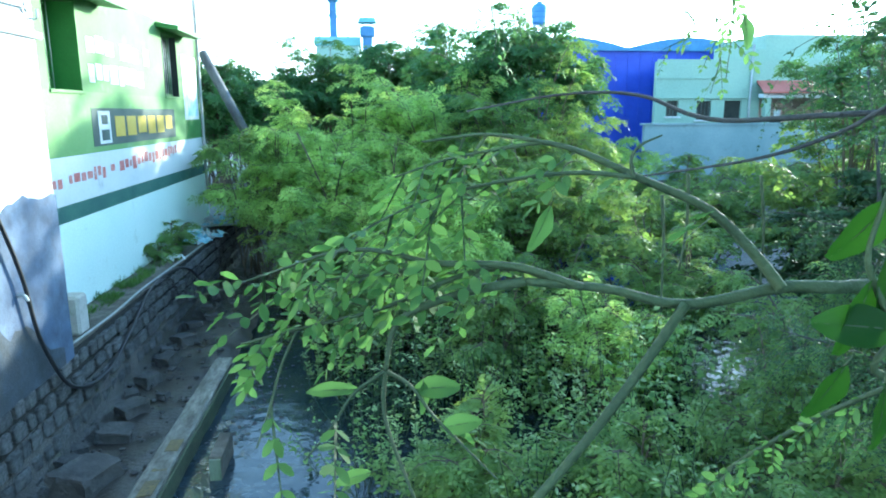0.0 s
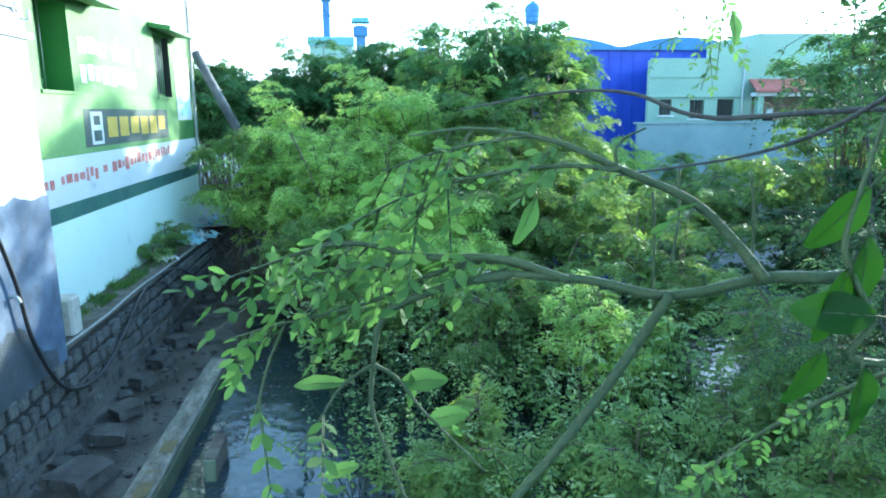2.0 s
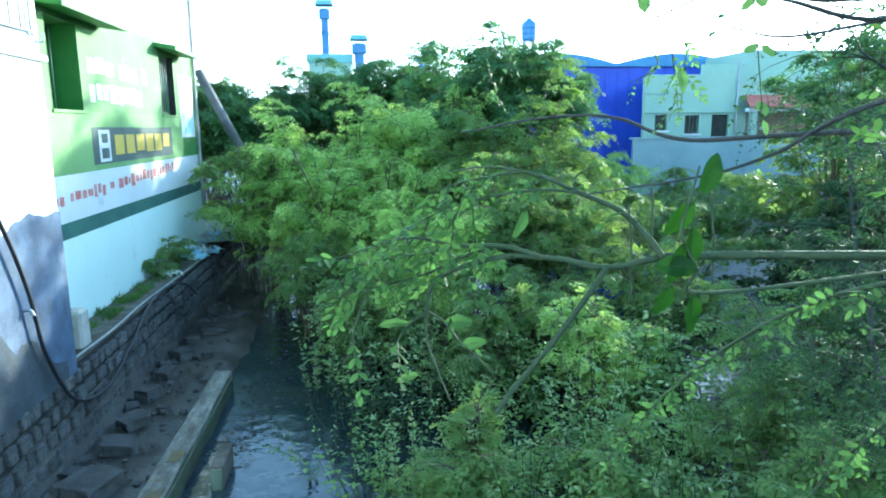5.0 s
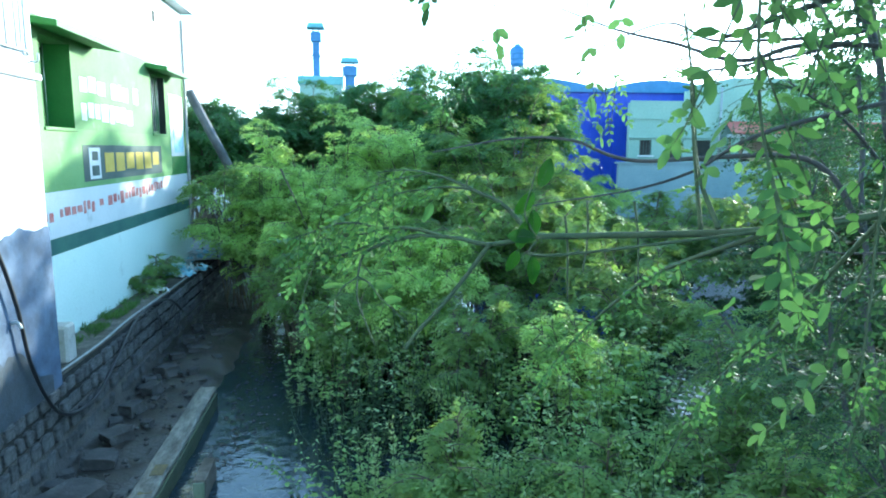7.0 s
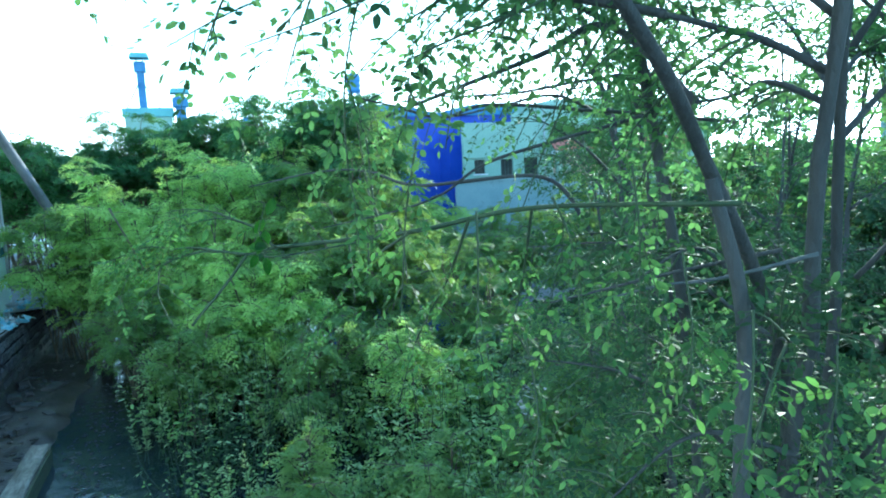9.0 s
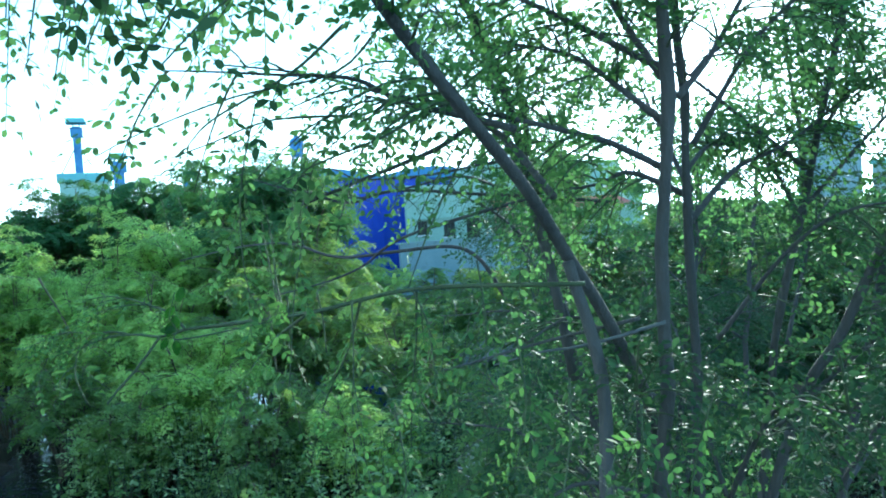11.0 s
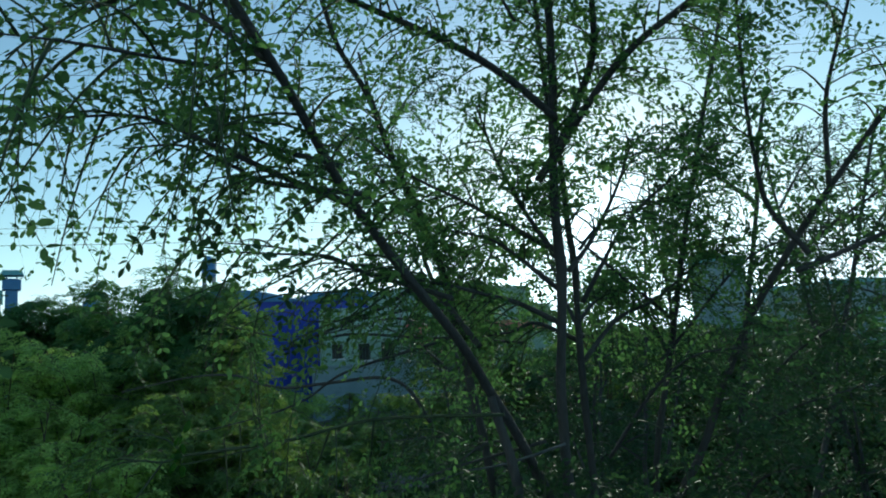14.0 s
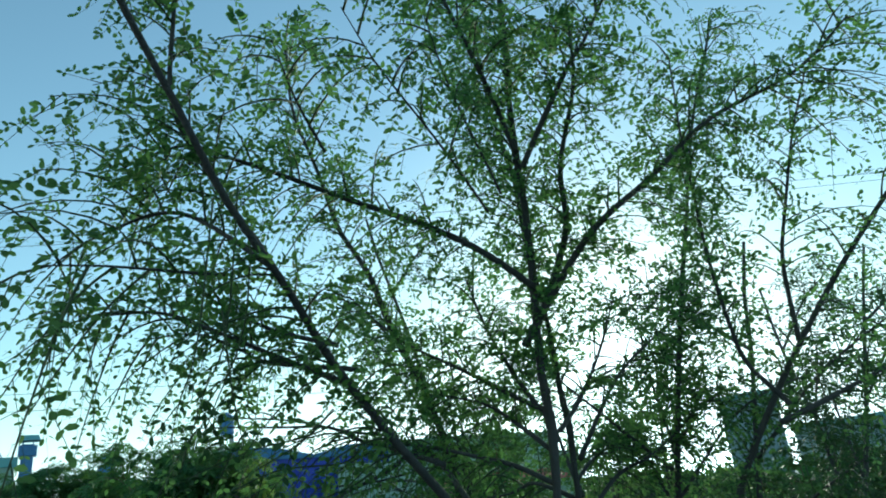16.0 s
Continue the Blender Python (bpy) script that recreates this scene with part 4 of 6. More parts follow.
THICKET = [((-1.9, 19.0, 1.5), (1.4, 1.9, 2.0)), ((-0.3, 16.8, 1.5), (1.7, 1.8, 2.2)), ((1.6, 16.5, 1.8), (2.2, 2.0, 2.4)), ((3.5, 14.6, 1.5), (2.0, 1.9, 2.2)), ((-2.2, 15.5, 1.0), (1.4, 1.3, 1.7)),
           ((0.6, 13.6, 0.6), (1.7, 1.6, 1.8)), ((-0.9, 14.2, 0.8), (1.2, 1.4, 1.8)), ((2.9, 11.8, 1.0), (1.7, 1.6, 2.0)), ((5.7, 13.0, 0.4), (2.0, 1.9, 1.8)), ((1.0, 10.6, 0.5), (1.3, 1.2, 1.5)), ((4.6, 10.2, 0.4), (1.3, 1.3, 1.6)),
           ((7.8, 15.6, 0.6), (2.3, 2.0, 1.5)), ((5.6, 18.4, 1.3), (2.3, 2.2, 1.8))]
DEAD_BRANCH = [(-1.54, 14.15, 2.76), (-1.19, 13.85, 2.03), (-0.91, 13.59, 1.34), (-0.75, 13.5, 0.6)]
for i, (c, r) in enumerate(THICKET):
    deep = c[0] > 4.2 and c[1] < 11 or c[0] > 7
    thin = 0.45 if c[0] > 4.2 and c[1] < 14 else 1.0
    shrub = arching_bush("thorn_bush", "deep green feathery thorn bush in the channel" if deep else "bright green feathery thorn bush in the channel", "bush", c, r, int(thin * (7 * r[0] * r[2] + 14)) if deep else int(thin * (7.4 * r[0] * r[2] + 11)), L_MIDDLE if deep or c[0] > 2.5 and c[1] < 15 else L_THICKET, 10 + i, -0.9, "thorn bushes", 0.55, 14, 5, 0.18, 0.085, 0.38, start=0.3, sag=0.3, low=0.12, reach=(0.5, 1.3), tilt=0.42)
    if i == 6:
        line = smooth_line(DEAD_BRANCH, 16)
        under(tubes("dead_branch", [(line, np.linspace(0.022, 0.009, len(line)))], M_STEM, None, "bare pale dead branch", 6), shrub)
BACK = [((-5.1, 22.8, 2.9), (1.9, 2.0, 2.1)), ((-4.2, 26, 2.7), (2.4, 2.2, 2.0)), ((-1.5, 27.4, 3.6), (2.8, 2.2, 2.3)), ((1.4, 27.6, 3.7), (2.8, 2.2, 2.4)), ((3.95, 17.8, 3.6), (2.3, 2.1, 2.3)), ((2.8, 21.8, 3.0), (2.2, 2.0, 2.4))]
for i, (c, r) in enumerate(BACK):
    arching_bush("thorn_tree", "dark green spreading thorn tree behind the bushes", "tree", c, r, int(9 * r[0] * r[2] + 12), L_BACK, 40 + i, 0.3, "thorn trees", 0.8, 12, 5, 0.26, 0.12, 0.42, 3, 0.4, 0.18, -0.15, (0.65, 1.15), tilt=0.35)
arching_bush("thorn_tree", "slender dark thorn tree before the mint house", "tree", (8.9, 11.4, 3.5), (1.5, 1.4, 2.0), 26, L_BACK, 58, -0.6, "thorn trees", 0.6, 12, 5, 0.2, 0.09, 0.4, 3, 0.45, 0.2, -0.35, (0.5, 1.15), tilt=0.4)
arching_bush("thorn_tree", "thin dark thorn tree on the far bank below the low sun", "tree", (9.5, 8.1, 3.2), (1.7, 1.5, 1.7), 17, L_BACK, 59, -0.6, "thorn trees", 0.6, 12, 5, 0.2, 0.09, 0.4, 3, 0.4, 0.2, -0.3, (0.5, 1.1), tilt=0.4)
RIGHT = [((9.5, 12.4, 1.1), (2.2, 2.2, 1.8)), ((8.0, 9.2, 0.8), (1.9, 1.9, 1.9)), ((7.0, 6.0, 0.8), (1.6, 1.7, 1.9)), ((8.4, 3.0, 0.9), (1.8, 1.8, 2.0)), ((10.8, 6.0, 1.2), (2.2, 2.2, 2.1)), ((12.5, 9.4, 1.4), (2.4, 2.4, 2.0)),
         ((10.5, 0.6, 1.0), (2.0, 2.0, 2.1)), ((13.8, 3.6, 1.3), (2.3, 2.3, 2.2)), ((13.5, 13.5, 1.6), (2.5, 2.5, 1.7)), ((16.5, 8.5, 1.6), (2.6, 2.6, 2.2)), ((7.8, 0.0, 0.8), (1.6, 1.7, 1.9))]
for i, (c, r) in enumerate(RIGHT):
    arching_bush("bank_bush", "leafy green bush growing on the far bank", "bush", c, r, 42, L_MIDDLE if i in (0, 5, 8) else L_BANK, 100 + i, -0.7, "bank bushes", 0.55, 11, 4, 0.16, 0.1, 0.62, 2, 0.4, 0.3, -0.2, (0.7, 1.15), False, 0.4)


def far_woods():
    rng = np.random.default_rng(77)
    P, D = [], []
    for k in range(110):
        a = rng.uniform(-0.15, 1.9)
        d = rng.uniform(26, 75)
        if 0.0 < a < 0.72 and d < 66:
            continue
        c = np.array([d * math.sin(a), d * math.cos(a) - 1, 0.8 + 0.006 * d])
        n = 500
        v = unit(rng.normal(0, 1, (n, 3)))
        P.append(c + v * np.array([2.6, 2.6, 1.8 + 0.012 * d]) * rng.uniform(0.6, 1.1, (n, 1)))
        D.append(unit(v + rng.normal(0, 0.5, (n, 3))))
    P, D = np.concatenate(P), np.concatenate(D)
    blades, _ = fronds(rng, P, D, np.full(len(P), 0.6), 1, 0.3, 0.55)
    return tagged(polygons("far_woods", blades, L_BACK), "dark green belt of trees on the horizon", "woods", kind="stuff")


far_woods()

WEEDS = [((0.1, 6.2, -0.4), (0.6, 0.7, 0.7)), ((1.2, 5.3, -0.4), (0.8, 0.7, 0.8)), ((2.5, 6.0, -0.3), (0.9, 0.9, 1.0)), ((0.2, 7.9, -0.4), (0.8, 0.8, 0.9)), ((-0.3, 9.8, -0.1), (0.6, 0.9, 0.9)), ((1.4, 7.0, -0.3), (0.6, 0.6, 1.0)),
         ((2.2, 8.4, -0.4), (0.6, 0.6, 0.8)), ((4.0, 8.2, -0.3), (0.8, 0.9, 0.9)), ((3.8, 5.0, -0.3), (1.0, 1.0, 1.1)), ((1.8, 3.6, -0.45), (1.0, 0.8, 0.9)), ((0.0, 11.4, -0.1), (0.8, 1.0, 1.0)), ((4.9, 3.2, -0.2), (1.2, 1.2, 1.4)),
         ((3.3, 6.8, -0.1), (0.6, 0.7, 1.1)), ((2.7, 4.4, -0.3), (0.8, 0.8, 0.9)), ((1.1, 9.2, -0.1), (0.8, 0.6, 1.0)), ((2.4, 9.6, 0.0), (0.8, 0.6, 0.9)), ((5.2, 5.2, -0.2), (0.9, 0.9, 1.2))]


def broadleaf(centre, radii, count, seed, leaf_material, pale_from=0.97):
    """A clump of weed stalks with whorls of broad drooping leaves."""
    rng = np.random.default_rng(seed)
    c, r = np.array(centre, float), np.array(radii, float)
    root = thing("leafy_weed", "broad-leaved green water weed standing in the channel", "plant", "water weeds", at=(c[0], c[1], -0.85))
    large = rng.uniform(0.5, 1.15)
    slim = rng.uniform(0.36, 0.54)
    lines, P, D, L, S = [], [], [], [], []
    for k in range(count):
        foot = np.array([c[0] + rng.normal(0, 0.45 * r[0]), c[1] + rng.normal(0, 0.45 * r[1]), -0.85])
        d = (foot - c) / r
        high = c[2] + r[2] * rng.uniform(0.35, 1.15) * max(0.25, 1 - 0.35 * (d[0] ** 2 + d[1] ** 2))
        top = np.array([foot[0] + rng.normal(0, 0.2) + 0.25 * d[0], foot[1] + rng.normal(0, 0.2) + 0.25 * d[1], high])
        line = smooth_line([foot, (foot + top) / 2 + rng.normal(0, 0.06, 3), top], 12)
        lines.append((line, np.linspace(0.008, 0.003, len(line))))
        turn = rng.uniform(0, 6.3)
        for s in np.linspace(0.4, 1.0, 11):
            q = s * (len(line) - 1)
            m = min(int(q), len(line) - 2)
            p = line[m] + (line[m + 1] - line[m]) * (q - m)
            for _ in range(6 if s > 0.99 else 2):
                turn += 2.4 + rng.normal(0, 0.3)
                P.append(p)
                D.append((math.cos(turn), math.sin(turn), rng.uniform(-0.35, 0.55)))
                L.append(large * (0.15 - 0.085 * s) * rng.uniform(0.5, 1.35))
                S.append(s)
    P, D, L = np.array(P), unit(np.array(D)), np.array(L)
    stalk = 0.35 * L[:, None] * D
    face = unit(np.tile([0, 0, 1.0], (len(P), 1)) + rng.normal(0, 0.4, (len(P), 3)))
    blades = leaflets(P + stalk, unit(D + np.array([0, 0, -0.3])), face, L, L * slim, True)
    young = np.array(S) > pale_from
    tagged(under(tubes("brushwood", lines, M_TWIG, None, "", 4), root), kind="stuff")
    under(polygons("crown", blades[~young], leaf_material), root)
    tagged(under(polygons("young_growth", blades[young], L_PALE), root), "pale young leaves at the tips", kind="stuff")
    return root


for i, (c, r) in enumerate(WEEDS):
    broadleaf(c, r, int(52 * r[0] * r[1]) + 14, 70 + i, (L_WEED, L_BROAD, L_WEED, L_BANK)[i % 4], 0.8 if c[1] > 8.8 else 0.88 if i % 3 == 1 else 0.95)
SPRAYS = [((2.8, 9.8, 0.2), (1.1, 1.1, 1.3)), ((5.0, 6.8, 0.2), (1.3, 1.3, 1.5)), ((-1.1, 12.2, 0.2), (0.8, 1.1, 1.3)), ((6.0, 4.6, 0.2), (1.3, 1.3, 1.6)), ((0.5, 10.6, 0.1), (0.9, 0.9, 1.1)), ((2.9, 7.6, -0.1), (0.8, 0.8, 1.2)), ((3.4, 4.3, -0.2), (0.9, 0.8, 1.2)), ((4.4, 9.0, 0.1), (1.0, 1.0, 1.3)), ((1.5, 8.6, -0.1), (0.7, 0.7, 1.1)), ((0.9, 5.6, -0.4), (0.5, 0.5, 0.8)), ((2.2, 5.2, -0.3), (0.7, 0.6, 0.9)), ((3.9, 5.6, -0.1), (0.8, 0.8, 1.2)), ((-0.2, 9.8, -0.1), (0.7, 0.6, 1.1)), ((2.6, 13.6, -0.1), (1.0, 0.8, 1.1))]
for i, (c, r) in enumerate(SPRAYS):
    arching_bush("thorn_shrub", "young feathery thorn shrub among the water weeds", "bush", c, r, 15, L_THICKET if i == 5 else L_MIDDLE, 130 + i, -0.85, "thorn shrubs", 0.42, 10, 5, 0.14, 0.062, 0.45, 3, 0.3, 0.4, 0.1, (0.6, 1.2), tilt=0.4)


def weed_spire(x, y, top, stems, seed):
    """Upright stalks clothed in short pale leaves that shrink towards the tip."""
    rng = np.random.default_rng(seed)
    root = thing("weed_stalk", "pale-tipped weed stalk standing above the water weeds", "plant", "weed stalks", at=(x, y, -0.85))
    lines, P, D, L = [], [], [], []
    for k in range(stems):
        foot = np.array([x + rng.normal(0, 0.08), y + rng.normal(0, 0.08), -0.85])
        tip = np.array([foot[0] + rng.normal(0, 0.1), foot[1] + rng.normal(0, 0.1), top - rng.uniform(0, 0.45) * (k > 0)])
        line = smooth_line([foot, (foot + tip) / 2 + rng.normal(0, 0.04, 3), tip], 16)
        lines.append((line, np.linspace(0.008, 0.002, len(line))))
        for s in np.linspace(0.35, 1.0, 26):
            p = line[min(int(s * (len(line) - 1)), len(line) - 1)] + rng.normal(0, 0.012, 3)
            for a in rng.uniform(0, 6.3, 4):
                P.append(p)
                D.append((math.cos(a), math.sin(a), rng.uniform(0.2, 0.9)))
                L.append((0.115 - 0.075 * s) * rng.uniform(0.7, 1.2))
    P, D, L = np.array(P), unit(np.array(D)), np.array(L)
    face = unit(np.tile([0, 0, 1.0], (len(P), 1)) + rng.normal(0, 0.3, (len(P), 3)))
    tagged(under(tubes("brushwood", lines, M_TWIG, None, "", 4), root), kind="stuff")
    under(polygons("crown", leaflets(P, D, face, L, L * 0.45, True), L_PALE), root)


for i, (x, y, top, stems) in enumerate(((0.42, 5.9, 0.5, 3), (2.3, 7.0, 0.75, 4), (-0.85, 9.0, 0.6, 4), (1.15, 6.7, 0.45, 2), (3.1, 5.6, 0.55, 3), (1.9, 6.2, 0.3, 3), (0.75, 8.4, 0.7, 3))):
    weed_spire(x, y, top, stems, 180 + i)
for i, (c, r, n) in enumerate((((-3.93, 13.3, 0.75), (0.35, 0.7, 0.5), 9), ((-3.98, 12.4, 0.6), (0.2, 0.4, 0.3), 5))):
    arching_bush("wall_weed", "straggling green weed at the foot of the painted wall", "plant", c, r, n, L_MIDDLE, 160 + i, LEDGE + 0.01, "wall weeds", 0.24, 8, 5, 0.09, 0.042, 0.42, 3, 0.3, 0.3, 0.1, (0.6, 1.2), tilt=0.4)
arching_bush("thorn_shrub", "feathery thorn shrub reaching towards the painted wall", "bush", (-2.9, 15.6, 2.0), (1.0, 0.9, 0.8), 9, L_MIDDLE, 171, -0.75, "thorn shrubs", 0.5, 11, 5, 0.15, 0.07, 0.4, 3, 0.62, 0.3, 0.15, (0.7, 1.25), tilt=0.4)


def floating_scum():
    rng = np.random.default_rng(61)
    n = 420
    y = rng.uniform(7.5, 13.5, n)
    x = -2.0 + 0.9 * rng.beta(1.3, 2.0, n) + 0.1 * np.sin(3 * y)
    P = np.stack([x, y, np.full(n, -0.676)], 1)
    a = rng.uniform(0, 6.3, n)
    D = np.stack([np.cos(a), np.sin(a), np.zeros(n)], 1)
    L = rng.uniform(0.015, 0.075, n)
    return tagged(polygons("floating_litter", leaflets(P, D, np.tile([0, 0, 1.0], (n, 1)), L, L * rng.uniform(0.4, 0.9, n), True), M_MUD), "brown leaf litter floating on the water", "litter", kind="stuff")


floating_scum()


# ---- the drumstick tree ----
def stem_curve(q, zs):
    s = np.asarray(zs) - 3.2
    return np.stack([q[0] + q[1] * s + q[2] * s * s, q[3] + q[4] * s + q[5] * s * s, np.asarray(zs)], 1)


tree = thing("drumstick_tree", "slender many-stemmed tree with feathery oval leaves against the sun", "tree", at=(1.4, 0.1, -0.85))
rt = np.random.default_rng(9)
LINES = []


def wobble(line, amount):
    out = line.copy()
    for i, p in enumerate(line):
        out[i] += amount * np.array([noise.noise(Vector((p[0] * 3, p[1] * 3, p[2] * 3 + k * 7.7))) for k in range(3)])
    return out


def trunk(q, z0, z1, r0, r1, foot):
    zs = np.linspace(max(z0, 1.7), z1, 26)
    pts = stem_curve(q, zs)
    pts = np.concatenate([smooth_line([foot, (foot + pts[0]) / 2 + np.array([0, 0, 0.1]), pts[0]], 12)[:-1], pts])
    pts = wobble(pts, 0.02)
    radii = np.linspace(r0, r1, len(pts)) * (1 + 0.08 * rt.normal(0, 1, len(pts)))
    under(tubes("trunk", [(pts, radii)], M_BARK, None, "", 10), tree)
    LINES.append((pts[pts[:, 2] > 3.0], 1.0))
    return pts


lean = wobble(smooth_line([(1.42, 0.2, -0.9), (1.4, 0.2, 1.4), (1.36, 0.17, 2.4), (1.25, 0.11, 2.8), (0.94, -0.04, 3.2), (0.72, -0.14, 3.4), (0.48, -0.26, 3.6), (0.24, -0.43, 3.8), (0.02, -0.63, 4.0), (-0.26, -1.0, 4.28)], 54), 0.015)
under(tubes("trunk", [(lean, np.linspace(0.019, 0.005, len(lean)))], M_BARK, None, "", 10), tree)
LINES.append((lean[28:44], 0.9))
fork = wobble(smooth_line([(1.02, 0.02, -0.9), (1.0, -0.02, 1.6), (0.99, -0.06, 2.6), (1.0, -0.05, 2.9), (0.95, -0.04, 3.17)], 30), 0.012)
under(tubes("trunk", [(fork, np.linspace(0.018, 0.012, len(fork)))], M_BARK, None, "", 10), tree)
trunk((1.193, -0.081, -0.023, -0.047, -0.168, -0.014), 1.7, 5.8, 0.025, 0.006, np.array([1.35, 0.2, -0.9]))
trunk((1.413, -0.104, -0.031, 0.093, -0.096, 0.019), 1.7, 5.2, 0.021, 0.005, np.array([1.5, 0.3, -0.9]))
trunk((1.971, 0.079, 0.032, 0.22, -0.196, -0.022), 1.7, 5.2, 0.02, 0.005, np.array([1.9, 0.5, -0.9]))


def limb(points, r0, r1, leafy=1.0, material=None, name="limb"):
    line = wobble(smooth_line(points, 8 * len(points)), 0.012)
    under(tubes(name, [(line, np.linspace(r0, r1, len(line)) * 0.8)], material or M_BARK, None, "", 7), tree)
    LINES.append((line, leafy))
    return line


limb([(1.5, 0.5, -0.9), (1.6, 0.3, 1.6), (1.72, 0.08, 2.64), (1.77, -0.03, 2.91), (1.83, -0.15, 3.22), (1.85, -0.3, 3.45), (1.88, -0.48, 3.68), (1.92, -0.68, 3.9), (1.97, -0.84, 4.07), (2.09, -1.04, 4.27)], 0.021, 0.007, 0.5, name="trunk")
limb([(1.9, 0.8, -0.9), (1.73, 0.94, 2.31), (1.69, 0.96, 2.58), (1.6, 1.0, 3.1), (1.5, 1.02, 3.8)], 0.024, 0.007, 0.6, name="trunk")
limb([(0.24, -0.43, 3.8), (0.16, -0.3, 4.05), (0.07, -0.26, 4.25), (0.05, -0.35, 4.47), (0.04, -0.42, 4.65)], 0.012, 0.004)
limb([(1.12, -0.1, 3.75), (1.22, -0.34, 4.02), (1.34, -0.51, 4.16), (1.45, -0.66, 4.29), (1.63, -0.83, 4.38), (1.73, -0.98, 4.5)], 0.015, 0.004)
limb([(1.12, -0.19, 3.9), (0.88, -0.19, 4.02), (0.67, -0.17, 4.09), (0.45, -0.14, 4.15), (0.26, -0.13, 4.19), (0.12, -0.13, 4.21), (-0.03, -0.09, 4.14)], 0.014, 0.003)
limb([(0.48, -0.26, 3.6), (0.34, -0.19, 3.67), (0.21, -0.15, 3.74), (0.09, -0.12, 3.79), (-0.06, -0.04, 3.79)], 0.01, 0.003, 0.75)
limb([(0.24, -0.43, 3.8), (0.1, -0.26, 3.98), (-0.05, -0.14, 3.95), (-0.14, -0.09, 3.88)], 0.008, 0.002, 0.75)
limb([(1.25, 0.4, 2.8), (1.07, 0.36, 3.56), (0.9, 0.33, 3.87), (0.8, 0.3, 4.09), (0.7, 0.29, 4.24), (0.61, 0.26, 4.43), (0.52, 0.23, 4.64), (0.47, 0.16, 4.88)], 0.018, 0.004)
limb([(1.05, -0.28, 4.3), (0.86, -0.38, 4.49), (0.75, -0.41, 4.67), (0.66, -0.45, 4.84)], 0.012, 0.004)
limb([(1.06, -0.28, 4.25), (1.09, -0.49, 4.46), (1.14, -0.56, 4.56), (1.2, -0.69, 4.76)], 0.012, 0.004)
limb([(1.16, -0.12, 3.8), (1.24, -0.22, 4.07), (1.2, -0.29, 4.26), (1.21, -0.4, 4.51), (1.16, -0.48, 4.76)], 0.016, 0.005)
limb([(1.8, -0.53, 3.68), (1.75, -0.58, 3.87), (1.73, -0.63, 4.0), (1.72, -0.72, 4.22), (1.73, -0.82, 4.43)], 0.01, 0.003, 0.7)
limb([(1.8, -0.45, 3.5), (1.73, -0.39, 3.63), (1.68, -0.4, 3.76), (1.58, -0.46, 4.05), (1.52, -0.51, 4.29), (1.46, -0.58, 4.56)], 0.011, 0.003, 0.8)
limb([(1.78, -0.42, 3.45), (1.94, -0.55, 3.53), (2.05, -0.65, 3.59), (2.21, -0.8, 3.7)], 0.012, 0.004, 0.8)
limb([(0.95, 0.0, 3.3), (0.94, 0.26, 3.48), (0.8, 0.26, 3.43), (0.68, 0.26, 3.39), (0.54, 0.27, 3.34), (0.46, 0.26, 3.31)], 0.011, 0.003, 0.16)
limb([(0.94, 0.22, 3.47), (0.8, 0.24, 3.53), (0.67, 0.23, 3.55), (0.49, 0.24, 3.59), (0.32, 0.24, 3.6)], 0.009, 0.002, 0.25)
limb([(0.8, -0.1, 3.42), (0.68, 0.1, 3.5), (0.56, 0.1, 3.55), (0.41, 0.13, 3.56), (0.23, 0.17, 3.57)], 0.009, 0.002, 0.2)
limb([(0.5, -0.15, 3.72), (0.35, -0.09, 3.77), (0.24, -0.07, 3.83), (0.15, -0.05, 3.89)], 0.009, 0.002, 0.75)
limb([(0.55, -0.15, 3.66), (0.36, -0.04, 3.7), (0.29, -0.04, 3.73), (0.19, -0.03, 3.77), (0.07, 0.0, 3.76)], 0.009, 0.002, 0.75)
limb([(1.5, 1.2, 3.4), (1.25, 1.02, 3.43), (1.06, 1.07, 3.4), (0.88, 1.12, 3.37), (0.78, 1.18, 3.4)], 0.008, 0.002, 0.0)
limb([(1.5, 1.02, 3.5), (1.16, 0.93, 3.44), (0.98, 0.98, 3.43), (0.85, 1.02, 3.43), (0.76, 1.06, 3.47), (0.59, 1.1, 3.41)], 0.007, 0.002, 0.0)
limb([(1.5, 0.5, 3.3), (0.88, 0.6, 3.36), (0.71, 0.64, 3.33), (0.61, 0.69, 3.36), (0.52, 0.73, 3.39), (0.42, 0.77, 3.44)], 0.007, 0.0015, 0.0)
limb([(1.7, 1.5, 2.9), (1.49, 1.55, 3.15), (1.03, 1.81, 3.14), (0.83, 1.95, 3.21), (0.67, 2.08, 3.22), (0.36, 2.31, 3.17)], 0.013, 0.0035, 0.0)
limb([(1.5, 0.9, 3.35), (1.03, 1.01, 3.23), (0.87, 1.11, 3.12), (0.7, 1.12, 3.07), (0.5, 1.24, 3.04)], 0.0085, 0.002, 0.0)
# bare sticks low on the stems
limb([(1.18, -0.05, 3.02), (1.05, 0.06, 2.97), (0.96, 0.12, 2.955), (0.88, 0.18, 2.93)], 0.0055, 0.0025, 0.0, M_DEADWOOD, "stick")
limb([(1.18, 0.03, 3.02), (1.0, 0.15, 2.97), (0.796, 0.281, 2.914)], 0.006, 0.003, 0.0, None, "stick")
